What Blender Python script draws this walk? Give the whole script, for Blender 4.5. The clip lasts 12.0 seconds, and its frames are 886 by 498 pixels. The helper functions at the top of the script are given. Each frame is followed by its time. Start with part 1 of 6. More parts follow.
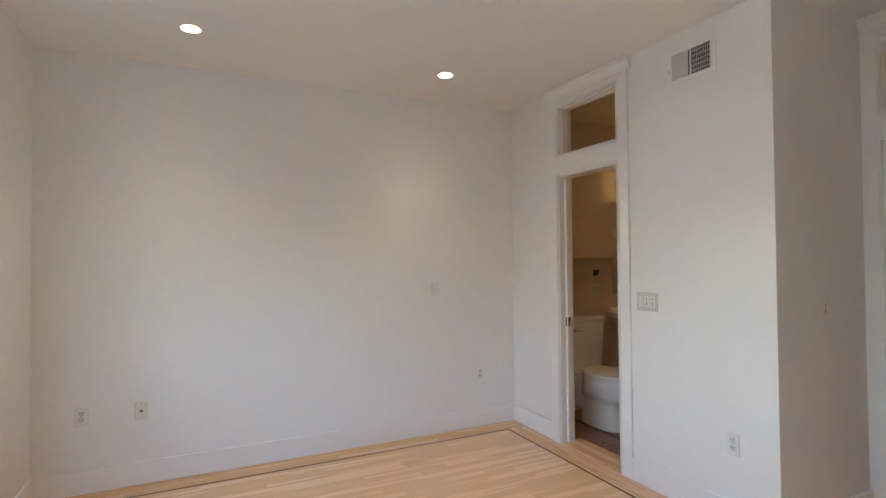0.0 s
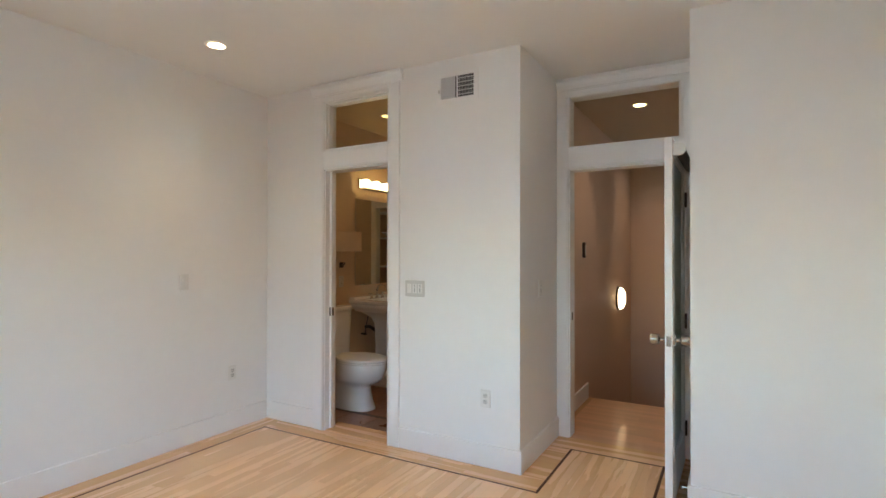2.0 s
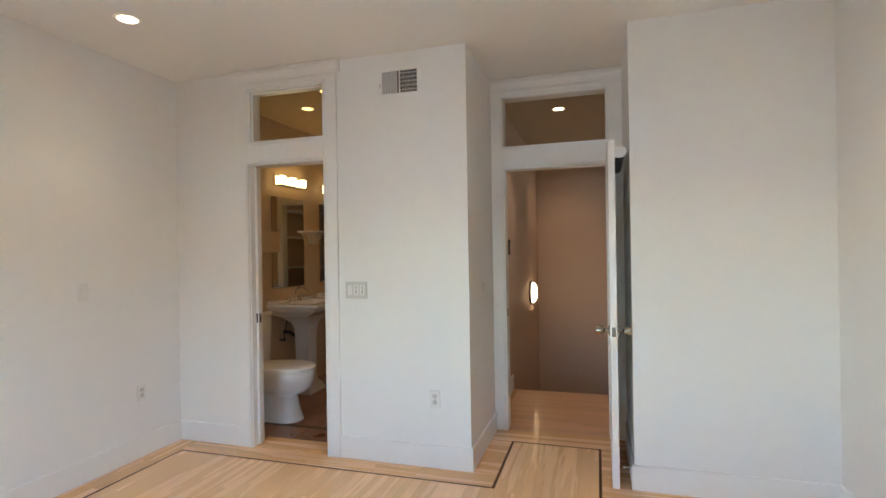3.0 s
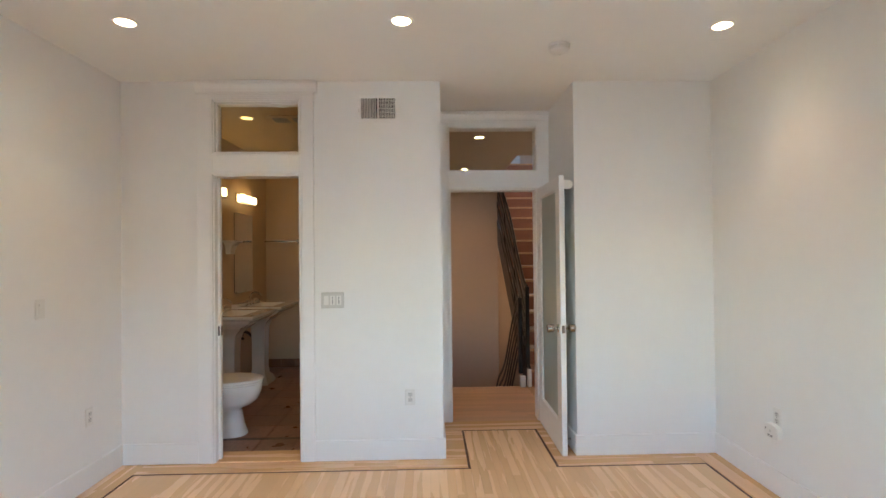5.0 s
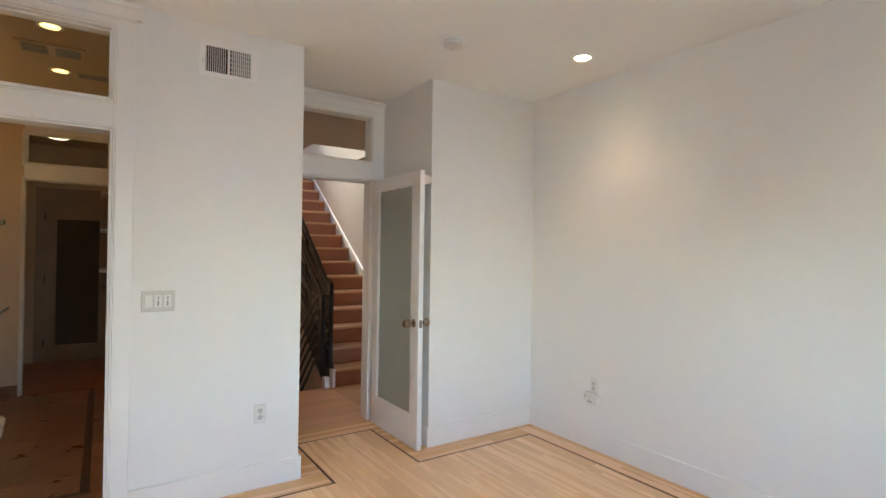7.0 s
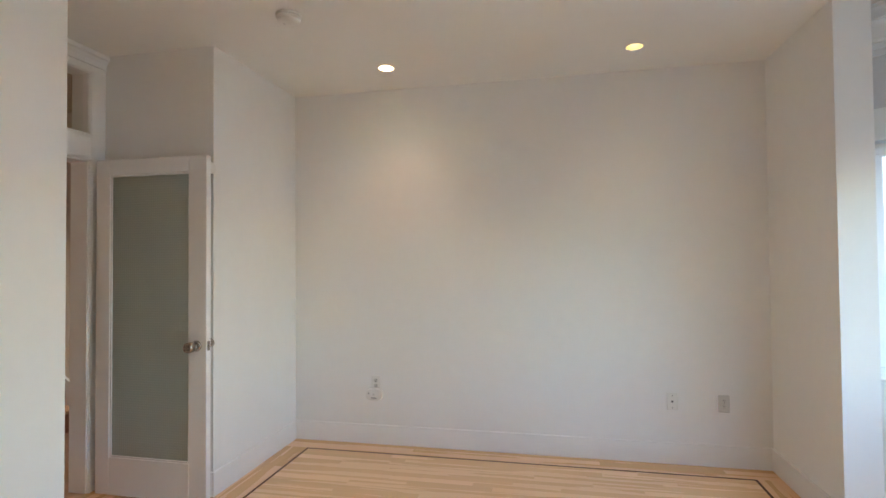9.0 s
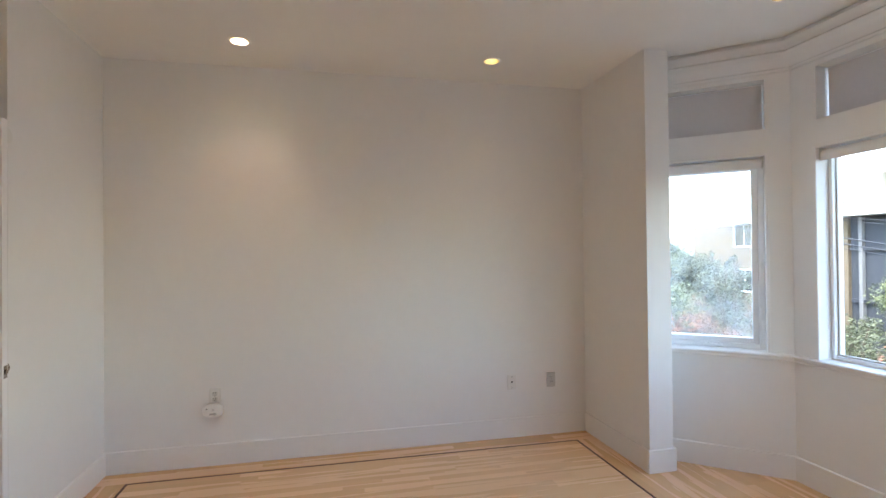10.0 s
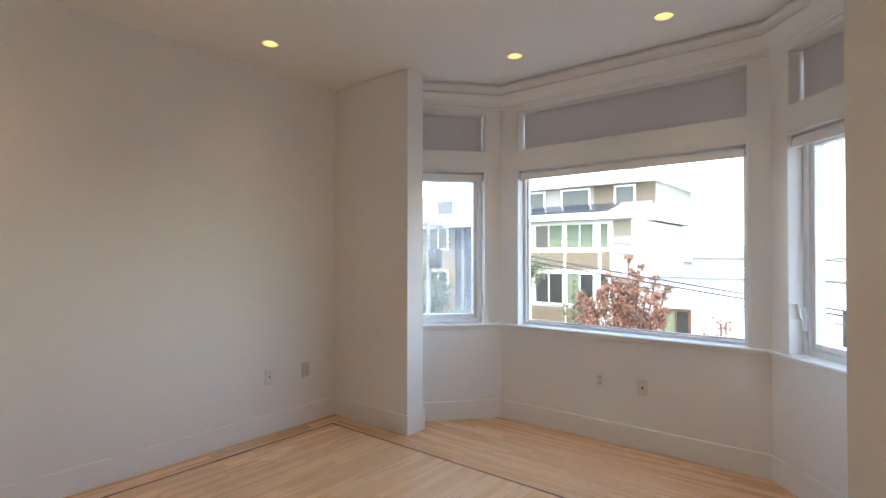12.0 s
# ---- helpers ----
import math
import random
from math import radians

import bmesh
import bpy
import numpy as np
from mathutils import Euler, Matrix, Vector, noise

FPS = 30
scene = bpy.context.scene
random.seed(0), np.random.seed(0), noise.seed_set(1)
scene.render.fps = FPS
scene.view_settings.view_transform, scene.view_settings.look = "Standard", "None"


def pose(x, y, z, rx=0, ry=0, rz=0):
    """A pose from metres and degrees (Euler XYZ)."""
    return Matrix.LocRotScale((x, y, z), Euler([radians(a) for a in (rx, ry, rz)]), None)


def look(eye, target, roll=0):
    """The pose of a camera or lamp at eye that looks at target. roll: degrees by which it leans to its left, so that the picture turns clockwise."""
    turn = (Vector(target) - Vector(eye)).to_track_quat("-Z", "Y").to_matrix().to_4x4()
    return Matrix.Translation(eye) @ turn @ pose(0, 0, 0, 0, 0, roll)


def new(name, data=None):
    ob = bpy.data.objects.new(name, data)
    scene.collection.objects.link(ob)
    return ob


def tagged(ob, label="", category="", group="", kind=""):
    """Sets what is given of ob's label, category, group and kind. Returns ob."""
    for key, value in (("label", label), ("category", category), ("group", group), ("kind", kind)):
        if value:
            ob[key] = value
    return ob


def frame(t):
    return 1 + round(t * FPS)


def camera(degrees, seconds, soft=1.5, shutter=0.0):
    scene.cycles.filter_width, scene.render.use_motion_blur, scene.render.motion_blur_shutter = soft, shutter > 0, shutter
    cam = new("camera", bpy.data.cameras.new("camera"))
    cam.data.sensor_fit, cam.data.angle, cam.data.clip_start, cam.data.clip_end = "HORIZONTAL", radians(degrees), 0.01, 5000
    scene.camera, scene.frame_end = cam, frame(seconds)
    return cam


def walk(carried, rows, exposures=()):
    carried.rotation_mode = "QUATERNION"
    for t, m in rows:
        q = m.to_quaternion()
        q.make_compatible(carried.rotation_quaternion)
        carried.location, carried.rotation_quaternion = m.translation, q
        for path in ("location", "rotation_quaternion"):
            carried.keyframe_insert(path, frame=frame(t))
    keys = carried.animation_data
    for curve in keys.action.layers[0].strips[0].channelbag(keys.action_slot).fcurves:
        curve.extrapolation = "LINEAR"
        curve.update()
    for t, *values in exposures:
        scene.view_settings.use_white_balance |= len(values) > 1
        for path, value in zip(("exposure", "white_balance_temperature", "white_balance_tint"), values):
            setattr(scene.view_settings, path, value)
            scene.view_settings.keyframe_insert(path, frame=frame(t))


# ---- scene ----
cam = camera(81.9, 12.0)
PATH = [
    (0, (0.156, 0.377, 1.45), (1.023, 2.179, 1.488), -0.5),
    (0.5, (-0.088, 0.389, 1.435), (1.053, 2.032, 1.476), -0.2),
    (1, (-0.286, 0.472, 1.454), (1.104, 1.91, 1.465), -0.3),
    (1.5, (-0.378, 0.609, 1.437), (1.221, 1.811, 1.45), -0.1),
    (2, (-0.393, 0.741, 1.421), (1.348, 1.725, 1.438), 0.1),
    (2.5, (-0.416, 0.932, 1.422), (1.439, 1.68, 1.449), -0.2),
    (3, (-0.489, 1.129, 1.434), (1.425, 1.709, 1.439), -0.9),
    (5, (-1.039, 2.015, 1.487), (0.961, 1.965, 1.512), -0.6),
    (5.5, (-1.054, 2.307, 1.475), (0.928, 2.043, 1.493), -0.2),
    (6, (-0.966, 2.549, 1.473), (0.971, 2.052, 1.466), -0.1),
    (6.5, (-0.77, 2.791, 1.469), (1.07, 2.008, 1.48), 0.4),
    (7, (-0.519, 2.995, 1.452), (1.145, 1.885, 1.471), 0.8),
    (7.2, (-0.406, 3.083, 1.461), (1.16, 1.839, 1.482), 0.8),
    (8.8, (0.566, 3.711, 1.43), (1.11, 1.787, 1.476), -0.4),
    (9, (0.701, 3.733, 1.429), (1.109, 1.776, 1.473), -0.5),
    (9.5, (0.99, 3.738, 1.474), (0.988, 1.738, 1.506), -0.4),
    (10, (1.28, 3.703, 1.44), (0.838, 1.752, 1.46), -0.6),
    (10.5, (1.533, 3.597, 1.422), (0.775, 1.747, 1.445), -0.5),
    (11, (1.772, 3.519, 1.409), (0.688, 1.839, 1.449), -0.0),
    (11.5, (1.948, 3.494, 1.38), (0.609, 2.009, 1.407), -0.1),
    (12, (2.085, 3.37, 1.361), (0.526, 2.118, 1.383), 0.0),
]
EXPOSURES = [(0, 3.96, 6280, 5), (1.0, 4.12, 6260, 3), (2.5, 4.15, 6300, 2), (5, 4.18, 6390, 3), (7, 4.21, 6400, 2), (9, 3.95, 6600, 4), (10.5, 3.58, 6880, 9), (12, 3.45, 7040, 10)]
walk(cam, [(t, look(eye, target, roll)) for t, eye, target, roll in PATH], EXPOSURES)

# ---- sky and sun ----
world = bpy.data.worlds.new("sky")
scene.world = world
world.use_nodes = True
wn = world.node_tree
bg = wn.nodes["Background"]
sky = wn.nodes.new("ShaderNodeTexSky")
sky.sky_type = "NISHITA"
sky.sun_disc = False
sky.sun_elevation = radians(60)
sky.sun_rotation = radians(64)
sky.dust_density = 1.5
sky.air_density = 1.0
sky.ozone_density = 1.0
bg.inputs["Strength"].default_value = 0.15
wn.links.new(sky.outputs[0], bg.inputs["Color"])
sun_data = bpy.data.lights.new("sun", "SUN")
sun_data.energy = 0.5
sun_data.angle = radians(12)
sun_data.color = (1.0, 0.96, 0.9)
sun = new("sun", sun_data)
sun.matrix_world = look((46, 22, 88), (0, 0, 0))


scene.cycles.max_bounces, scene.cycles.diffuse_bounces = 14, 10


# ---- materials ----
def material(name, colour, rough=0.5, metal=0.0, grain=0.0, scale=8.0, bump=0.0, bump_scale=60.0, spread=0.0,
             emit=0.0, coat=0.0, stretch=(1, 1, 1), random_by="", specular=0.5):
    """A paint-like surface: colour varied by noise at two scales, fine relief, and a shift from piece to piece."""
    m = bpy.data.materials.new(name)
    m.use_nodes = True
    nt = m.node_tree
    p = nt.nodes["Principled BSDF"]
    p.inputs["Roughness"].default_value = rough
    p.inputs["Metallic"].default_value = metal
    p.inputs["Specular IOR Level"].default_value = specular
    p.inputs["Coat Weight"].default_value = coat
    p.inputs["Base Color"].default_value = (*colour, 1)
    tc = nt.nodes.new("ShaderNodeTexCoord")
    mp = nt.nodes.new("ShaderNodeMapping")
    mp.inputs["Scale"].default_value = stretch
    nt.links.new(tc.outputs["Object"], mp.inputs["Vector"])
    if spread and not random_by:
        each = nt.nodes.new("ShaderNodeObjectInfo")
        far_off = nt.nodes.new("ShaderNodeMath")
        far_off.operation = "MULTIPLY"
        far_off.inputs[1].default_value = 83.0
        nt.links.new(each.outputs["Random"], far_off.inputs[0])
        nt.links.new(far_off.outputs[0], mp.inputs["Location"])
    if grain or spread:
        big = nt.nodes.new("ShaderNodeTexNoise")
        big.inputs["Scale"].default_value = scale
        big.inputs["Detail"].default_value = 6
        small = nt.nodes.new("ShaderNodeTexNoise")
        small.inputs["Scale"].default_value = scale * 9
        small.inputs["Detail"].default_value = 3
        nt.links.new(mp.outputs[0], big.inputs["Vector"])
        nt.links.new(mp.outputs[0], small.inputs["Vector"])
        add = nt.nodes.new("ShaderNodeMath")
        add.operation = "ADD"
        nt.links.new(big.outputs["Fac"], add.inputs[0])
        nt.links.new(small.outputs["Fac"], add.inputs[1])
        val = nt.nodes.new("ShaderNodeMapRange")
        val.inputs["From Min"].default_value = 0.6
        val.inputs["From Max"].default_value = 1.4
        val.inputs["To Min"].default_value = 1 - grain
        val.inputs["To Max"].default_value = 1 + grain
        nt.links.new(add.outputs[0], val.inputs["Value"])
        hsv = nt.nodes.new("ShaderNodeHueSaturation")
        hsv.inputs["Color"].default_value = (*colour, 1)
        last = val.outputs[0]
        if spread:
            if random_by == "island":
                g = nt.nodes.new("ShaderNodeNewGeometry")
                rnd = g.outputs["Random Per Island"]
            else:
                g = nt.nodes.new("ShaderNodeObjectInfo")
                rnd = g.outputs["Random"]
            mr = nt.nodes.new("ShaderNodeMapRange")
            mr.inputs["To Min"].default_value = 1 - spread
            mr.inputs["To Max"].default_value = 1 + spread
            nt.links.new(rnd, mr.inputs["Value"])
            mul = nt.nodes.new("ShaderNodeMath")
            mul.operation = "MULTIPLY"
            nt.links.new(last, mul.inputs[0])
            nt.links.new(mr.outputs[0], mul.inputs[1])
            last = mul.outputs[0]
            hue = nt.nodes.new("ShaderNodeMapRange")
            hue.inputs["To Min"].default_value = 0.5 + 0.015 * spread
            hue.inputs["To Max"].default_value = 0.5 - 0.015 * spread
            nt.links.new(rnd, hue.inputs["Value"])
            nt.links.new(hue.outputs[0], hsv.inputs["Hue"])
        nt.links.new(last, hsv.inputs["Value"])
        nt.links.new(hsv.outputs[0], p.inputs["Base Color"])
        ro = nt.nodes.new("ShaderNodeMapRange")
        ro.inputs["To Min"].default_value = max(0.02, rough - 0.08)
        ro.inputs["To Max"].default_value = min(1.0, rough + 0.08)
        nt.links.new(big.outputs["Fac"], ro.inputs["Value"])
        nt.links.new(ro.outputs[0], p.inputs["Roughness"])
    if bump:
        n2 = nt.nodes.new("ShaderNodeTexNoise")
        n2.inputs["Scale"].default_value = bump_scale
        n2.inputs["Detail"].default_value = 4
        nt.links.new(mp.outputs[0], n2.inputs["Vector"])
        b = nt.nodes.new("ShaderNodeBump")
        b.inputs["Strength"].default_value = bump
        b.inputs["Distance"].default_value = 0.004
        nt.links.new(n2.outputs["Fac"], b.inputs["Height"])
        nt.links.new(b.outputs[0], p.inputs["Normal"])
    if emit:
        p.inputs["Emission Color"].default_value = (*colour, 1)
        p.inputs["Emission Strength"].default_value = emit
    return m


def glass_material(name, tint=(1, 1, 1), rough=0.0):
    """Clear or frosted pane: light passes straight, gloss by Fresnel."""
    m = bpy.data.materials.new(name)
    m.use_nodes = True
    nt = m.node_tree
    nt.nodes.clear()
    out = nt.nodes.new("ShaderNodeOutputMaterial")
    tr = nt.nodes.new("ShaderNodeBsdfTransparent")
    tr.inputs[0].default_value = (*tint, 1)
    gl = nt.nodes.new("ShaderNodeBsdfGlossy")
    gl.inputs["Roughness"].default_value = rough
    lw = nt.nodes.new("ShaderNodeLayerWeight")
    pw = nt.nodes.new("ShaderNodeMath")
    pw.operation = "POWER"
    pw.inputs[1].default_value = 5.0
    nt.links.new(lw.outputs["Facing"], pw.inputs[0])
    fr = nt.nodes.new("ShaderNodeMapRange")
    fr.inputs["To Min"].default_value = 0.012
    fr.inputs["To Max"].default_value = 0.9
    nt.links.new(pw.outputs[0], fr.inputs["Value"])
    mix = nt.nodes.new("ShaderNodeMixShader")
    nt.links.new(fr.outputs[0], mix.inputs[0])
    nt.links.new(tr.outputs[0], mix.inputs[1])
    nt.links.new(gl.outputs[0], mix.inputs[2])
    nt.links.new(mix.outputs[0], out.inputs[0])
    return m


def emitter(name, colour, strength):
    m = bpy.data.materials.new(name)
    m.use_nodes = True
    nt = m.node_tree
    nt.nodes.clear()
    out = nt.nodes.new("ShaderNodeOutputMaterial")
    e = nt.nodes.new("ShaderNodeEmission")
    e.inputs[0].default_value = (*colour, 1)
    e.inputs[1].default_value = strength
    nt.links.new(e.outputs[0], out.inputs[0])
    return m


WALL = material("wall_paint", (0.82, 0.815, 0.80), 0.62, grain=0.015, scale=1.3, bump=0.06, bump_scale=220, specular=0.3)
CEIL = material("ceiling_paint", (0.85, 0.845, 0.815), 0.75, grain=0.012, scale=1.0, bump=0.05, bump_scale=240, specular=0.2)
TRIM = material("trim_enamel", (0.83, 0.825, 0.815), 0.33, grain=0.012, scale=3, bump=0.03, bump_scale=90)
HALLWALL = material("hall_paint", (0.61, 0.465, 0.375), 0.6, grain=0.02, scale=1.5, bump=0.05, bump_scale=220)
# Darker than the hall walls: the ceiling's lack of light is in the colour.
HALLCEIL_DIM = material("hall_ceiling_dimmed", (0.47, 0.38, 0.28), 0.7, grain=0.02, scale=1.5)
# White wall paint toned down to greyish beige, to carry the stairwell's dimness.
STAIRWALL_DIM = material("stair_paint_dimmed", (0.62, 0.55, 0.48), 0.6, grain=0.02, scale=1.5, bump=0.05, bump_scale=220)
MAPLE = material("maple_board", (0.84, 0.56, 0.325), 0.27, grain=0.022, scale=2.0, bump=0.03, bump_scale=40, spread=0.036, specular=0.45,
                 stretch=(0.35, 6, 6))
# Both darker than MAPLE: shade near walls and lost sheen put into the colour.
MAPLE_Y = material("maple_board_cross", (0.77, 0.485, 0.265), 0.27, grain=0.022, scale=2.0, bump=0.03, bump_scale=40, spread=0.036, specular=0.45,
                   stretch=(6, 0.35, 6))
MAPLE_SHADED = material("maple_border_shaded", (0.77, 0.485, 0.265), 0.27, grain=0.022, scale=2.0, bump=0.03, bump_scale=40, spread=0.036, specular=0.45,
                        stretch=(0.35, 6, 6))
SUBFLOOR = material("board_joint", (0.46, 0.29, 0.165), 0.8, grain=0.1)
WALNUT = material("walnut_inlay", (0.085, 0.032, 0.014), 0.55, grain=0.25, scale=12, specular=0.15)
OAKRED = material("stair_oak", (0.32, 0.125, 0.07), 0.33, grain=0.14, scale=4, stretch=(5, 0.5, 5), spread=0.06, coat=0.1)
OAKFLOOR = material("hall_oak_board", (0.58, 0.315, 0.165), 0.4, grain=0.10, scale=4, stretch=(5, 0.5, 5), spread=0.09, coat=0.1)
OAKTREAD = material("stair_tread", (0.62, 0.36, 0.20), 0.3, grain=0.12, scale=4, stretch=(5, 0.5, 5), spread=0.06, coat=0.1)
PORCELAIN = material("porcelain", (0.82, 0.81, 0.78), 0.08, coat=0.6)
SEAT = material("seat_plastic", (0.80, 0.78, 0.73), 0.22)
NICKEL = material("satin_nickel", (0.42, 0.39, 0.35), 0.24, metal=1.0, grain=0.04, scale=30)
CHROME = material("chrome", (0.75, 0.74, 0.72), 0.09, metal=1.0)
DARKMETAL = material("tarnished_metal", (0.10, 0.09, 0.08), 0.3, metal=0.9, grain=0.1, scale=20)
BRONZE = material("dark_bronze", (0.07, 0.055, 0.045), 0.35, metal=0.8, grain=0.1, scale=20)
IRON = material("black_iron", (0.022, 0.022, 0.024), 0.34, metal=0.55, grain=0.35, scale=14, bump=0.25, bump_scale=30)
PLASTIC = material("white_plastic", (0.76, 0.75, 0.72), 0.3)
PLASTIC_G = material("almond_plastic", (0.60, 0.59, 0.56), 0.35)
PLASTIC_D = material("grey_plastic", (0.30, 0.30, 0.29), 0.5)
SLOT = material("slot_dark", (0.03, 0.03, 0.03), 0.6)
VINYL = material("window_vinyl", (0.84, 0.85, 0.86), 0.3, grain=0.01, scale=5)
SHADE = material("shade_cloth", (0.68, 0.655, 0.66), 0.9, grain=0.03, scale=6, bump=0.1, bump_scale=400)
sh_nt = SHADE.node_tree
sh_tr = sh_nt.nodes.new("ShaderNodeBsdfTranslucent")
sh_tr.inputs[0].default_value = (0.58, 0.55, 0.54, 1)
sh_mix = sh_nt.nodes.new("ShaderNodeMixShader")
sh_mix.inputs[0].default_value = 0.17
sh_nt.links.new(sh_nt.nodes["Principled BSDF"].outputs[0], sh_mix.inputs[1])
sh_nt.links.new(sh_tr.outputs[0], sh_mix.inputs[2])
sh_nt.links.new(sh_mix.outputs[0], sh_nt.nodes["Material Output"].inputs[0])
SHADE_ROLL = material("shade_roll", (0.84, 0.83, 0.83), 0.8, grain=0.03, scale=10)
DARKTUBE = material("brown_tube", (0.035, 0.028, 0.024), 0.4, grain=0.1)
TILE = material("slate_tile", (0.26, 0.13, 0.078), 0.3, grain=0.4, scale=5, bump=0.15, bump_scale=30, spread=0.18)
GROUT = material("tile_grout", (0.20, 0.15, 0.11), 0.9, grain=0.1)
TILE_BAND = material("dark_tile_band", (0.06, 0.03, 0.02), 0.35, grain=0.25, scale=20, spread=0.2)
MIRROR = material("mirror_silver", (0.86, 0.87, 0.86), 0.015, metal=1.0)
CLEAR = glass_material("clear_glass", (0.97, 0.985, 0.98))
DUSTY = glass_material("dusty_glass", (0.97, 0.985, 0.98))
dn = DUSTY.node_tree
d_out = next(n for n in dn.nodes if n.type == "OUTPUT_MATERIAL")
d_mix = next(n for n in dn.nodes if n.type == "MIX_SHADER")
d_tl = dn.nodes.new("ShaderNodeBsdfTranslucent")
d_tl.inputs[0].default_value = (0.82, 0.85, 0.86, 1)
d_tc = dn.nodes.new("ShaderNodeTexCoord")
d_no = dn.nodes.new("ShaderNodeTexNoise")
d_no.inputs["Scale"].default_value = 5.0
d_no.inputs["Detail"].default_value = 9
d_no.inputs["Roughness"].default_value = 0.75
d_mr = dn.nodes.new("ShaderNodeMapRange")
d_mr.inputs["From Min"].default_value = 0.35
d_mr.inputs["From Max"].default_value = 0.75
d_mr.inputs["To Min"].default_value = 0.025
d_mr.inputs["To Max"].default_value = 0.19
d_m2 = dn.nodes.new("ShaderNodeMixShader")
dn.links.new(d_tc.outputs["Object"], d_no.inputs["Vector"])
dn.links.new(d_no.outputs["Fac"], d_mr.inputs["Value"])
dn.links.new(d_mr.outputs[0], d_m2.inputs[0])
dn.links.new(d_mix.outputs[0], d_m2.inputs[1])
dn.links.new(d_tl.outputs[0], d_m2.inputs[2])
dn.links.new(d_m2.outputs[0], d_out.inputs[0])
BULB = emitter("lamp_glow", (1.0, 0.86, 0.66), 5.0)
BULB_WARM = emitter("warm_lamp_glow", (1.0, 0.70, 0.36), 1.0)
VANITY_GLOW = emitter("vanity_glow", (1.0, 0.64, 0.24), 0.58)
SCONCE_GLOW = emitter("sconce_glow", (1.0, 0.68, 0.38), 0.75)
DOME_GLOW = emitter("dome_glow", (1.0, 0.76, 0.48), 0.17)
BULB_DIM = emitter("small_lamp_glow", (1.0, 0.90, 0.70), 0.75)
CONE = material("gold_cone", (0.72, 0.60, 0.34), 0.4, metal=0.3)
REFLECTOR = material("lamp_reflector", (0.80, 0.66, 0.38), 0.35, metal=0.2)
FROST = material("frosted_glass", (0.52, 0.585, 0.55), 0.4, grain=0.04, scale=3, bump=0.5, bump_scale=130)
fr_nt = FROST.node_tree
fr_tc = fr_nt.nodes.new("ShaderNodeTexCoord")
fr_mp = fr_nt.nodes.new("ShaderNodeMapping")
fr_mp.inputs["Rotation"].default_value = (0, radians(45), 0)
fr_ck = fr_nt.nodes.new("ShaderNodeTexChecker")
fr_ck.inputs["Scale"].default_value = 95.0
fr_ck.inputs["Color1"].default_value = (0.505, 0.57, 0.535, 1)
fr_ck.inputs["Color2"].default_value = (0.57, 0.635, 0.60, 1)
fr_nt.links.new(fr_tc.outputs["Object"], fr_mp.inputs["Vector"])
fr_nt.links.new(fr_mp.outputs[0], fr_ck.inputs["Vector"])
fr_nt.links.new(fr_ck.outputs["Color"], fr_nt.nodes["Principled BSDF"].inputs["Base Color"])
FROST.node_tree.nodes["Principled BSDF"].inputs["Transmission Weight"].default_value = 0.35
ASPHALT = material("asphalt", (0.05, 0.05, 0.052), 0.85, grain=0.2, scale=2, bump=0.2)


# ---- mesh helpers ----
def box(bm, x0, x1, y0, y1, z0, z1, bevel=0.0, segments=1):
    vs = [bm.verts.new((x, y, z)) for z in (z0, z1) for x, y in ((x0, y0), (x1, y0), (x1, y1), (x0, y1))]
    fs = [bm.faces.new([vs[i] for i in f]) for f in
          ((3, 2, 1, 0), (4, 5, 6, 7), (0, 1, 5, 4), (1, 2, 6, 5), (2, 3, 7, 6), (3, 0, 4, 7))]
    if bevel:
        es = {e for f in fs for e in f.edges}
        bmesh.ops.bevel(bm, geom=list(es), offset=bevel, segments=segments, affect="EDGES", profile=0.5)
    return vs


def prism(bm, poly, z0, z1):
    """A flat polygon (x, y) raised from z0 to z1."""
    lo = [bm.verts.new((x, y, z0)) for x, y in poly]
    hi = [bm.verts.new((x, y, z1)) for x, y in poly]
    n = len(poly)
    bm.faces.new(lo[::-1])
    bm.faces.new(hi)
    for i in range(n):
        bm.faces.new((lo[i], lo[(i + 1) % n], hi[(i + 1) % n], hi[i]))


def rings(bm, loops, close_start=True, close_end=True):
    """Skins a row of equal closed loops of points."""
    rows = [[bm.verts.new(p) for p in loop] for loop in loops]
    n = len(rows[0])
    for a, b in zip(rows, rows[1:]):
        for i in range(n):
            bm.faces.new((a[i], a[(i + 1) % n], b[(i + 1) % n], b[i]))
    if close_start:
        bm.faces.new(rows[0][::-1])
    if close_end:
        bm.faces.new(rows[-1])
    return rows


def lathe(bm, profile, m=Matrix(), segs=24, close_start=True, close_end=True):
    """Profile of (radius, height) round local z, put at the pose m."""
    loops = [[m @ Vector((r * math.cos(2 * math.pi * i / segs), r * math.sin(2 * math.pi * i / segs), h)) for i in range(segs)]
             for r, h in profile]
    rings(bm, loops, close_start, close_end)


def tube(bm, pts, r, segs=10, flat=1.0):
    """A round or flattened bar along points."""
    pts = [Vector(p) for p in pts]
    loops = []
    for i, p in enumerate(pts):
        d = (pts[min(i + 1, len(pts) - 1)] - pts[max(i - 1, 0)]).normalized()
        side = d.cross(Vector((0, 0, 1)))
        side = side.normalized() if side.length > 1e-4 else Vector((1, 0, 0))
        up = side.cross(d)
        loops.append([p + side * (r * flat * math.cos(2 * math.pi * k / segs)) + up * (r * math.sin(2 * math.pi * k / segs)) for k in range(segs)])
    rings(bm, loops)


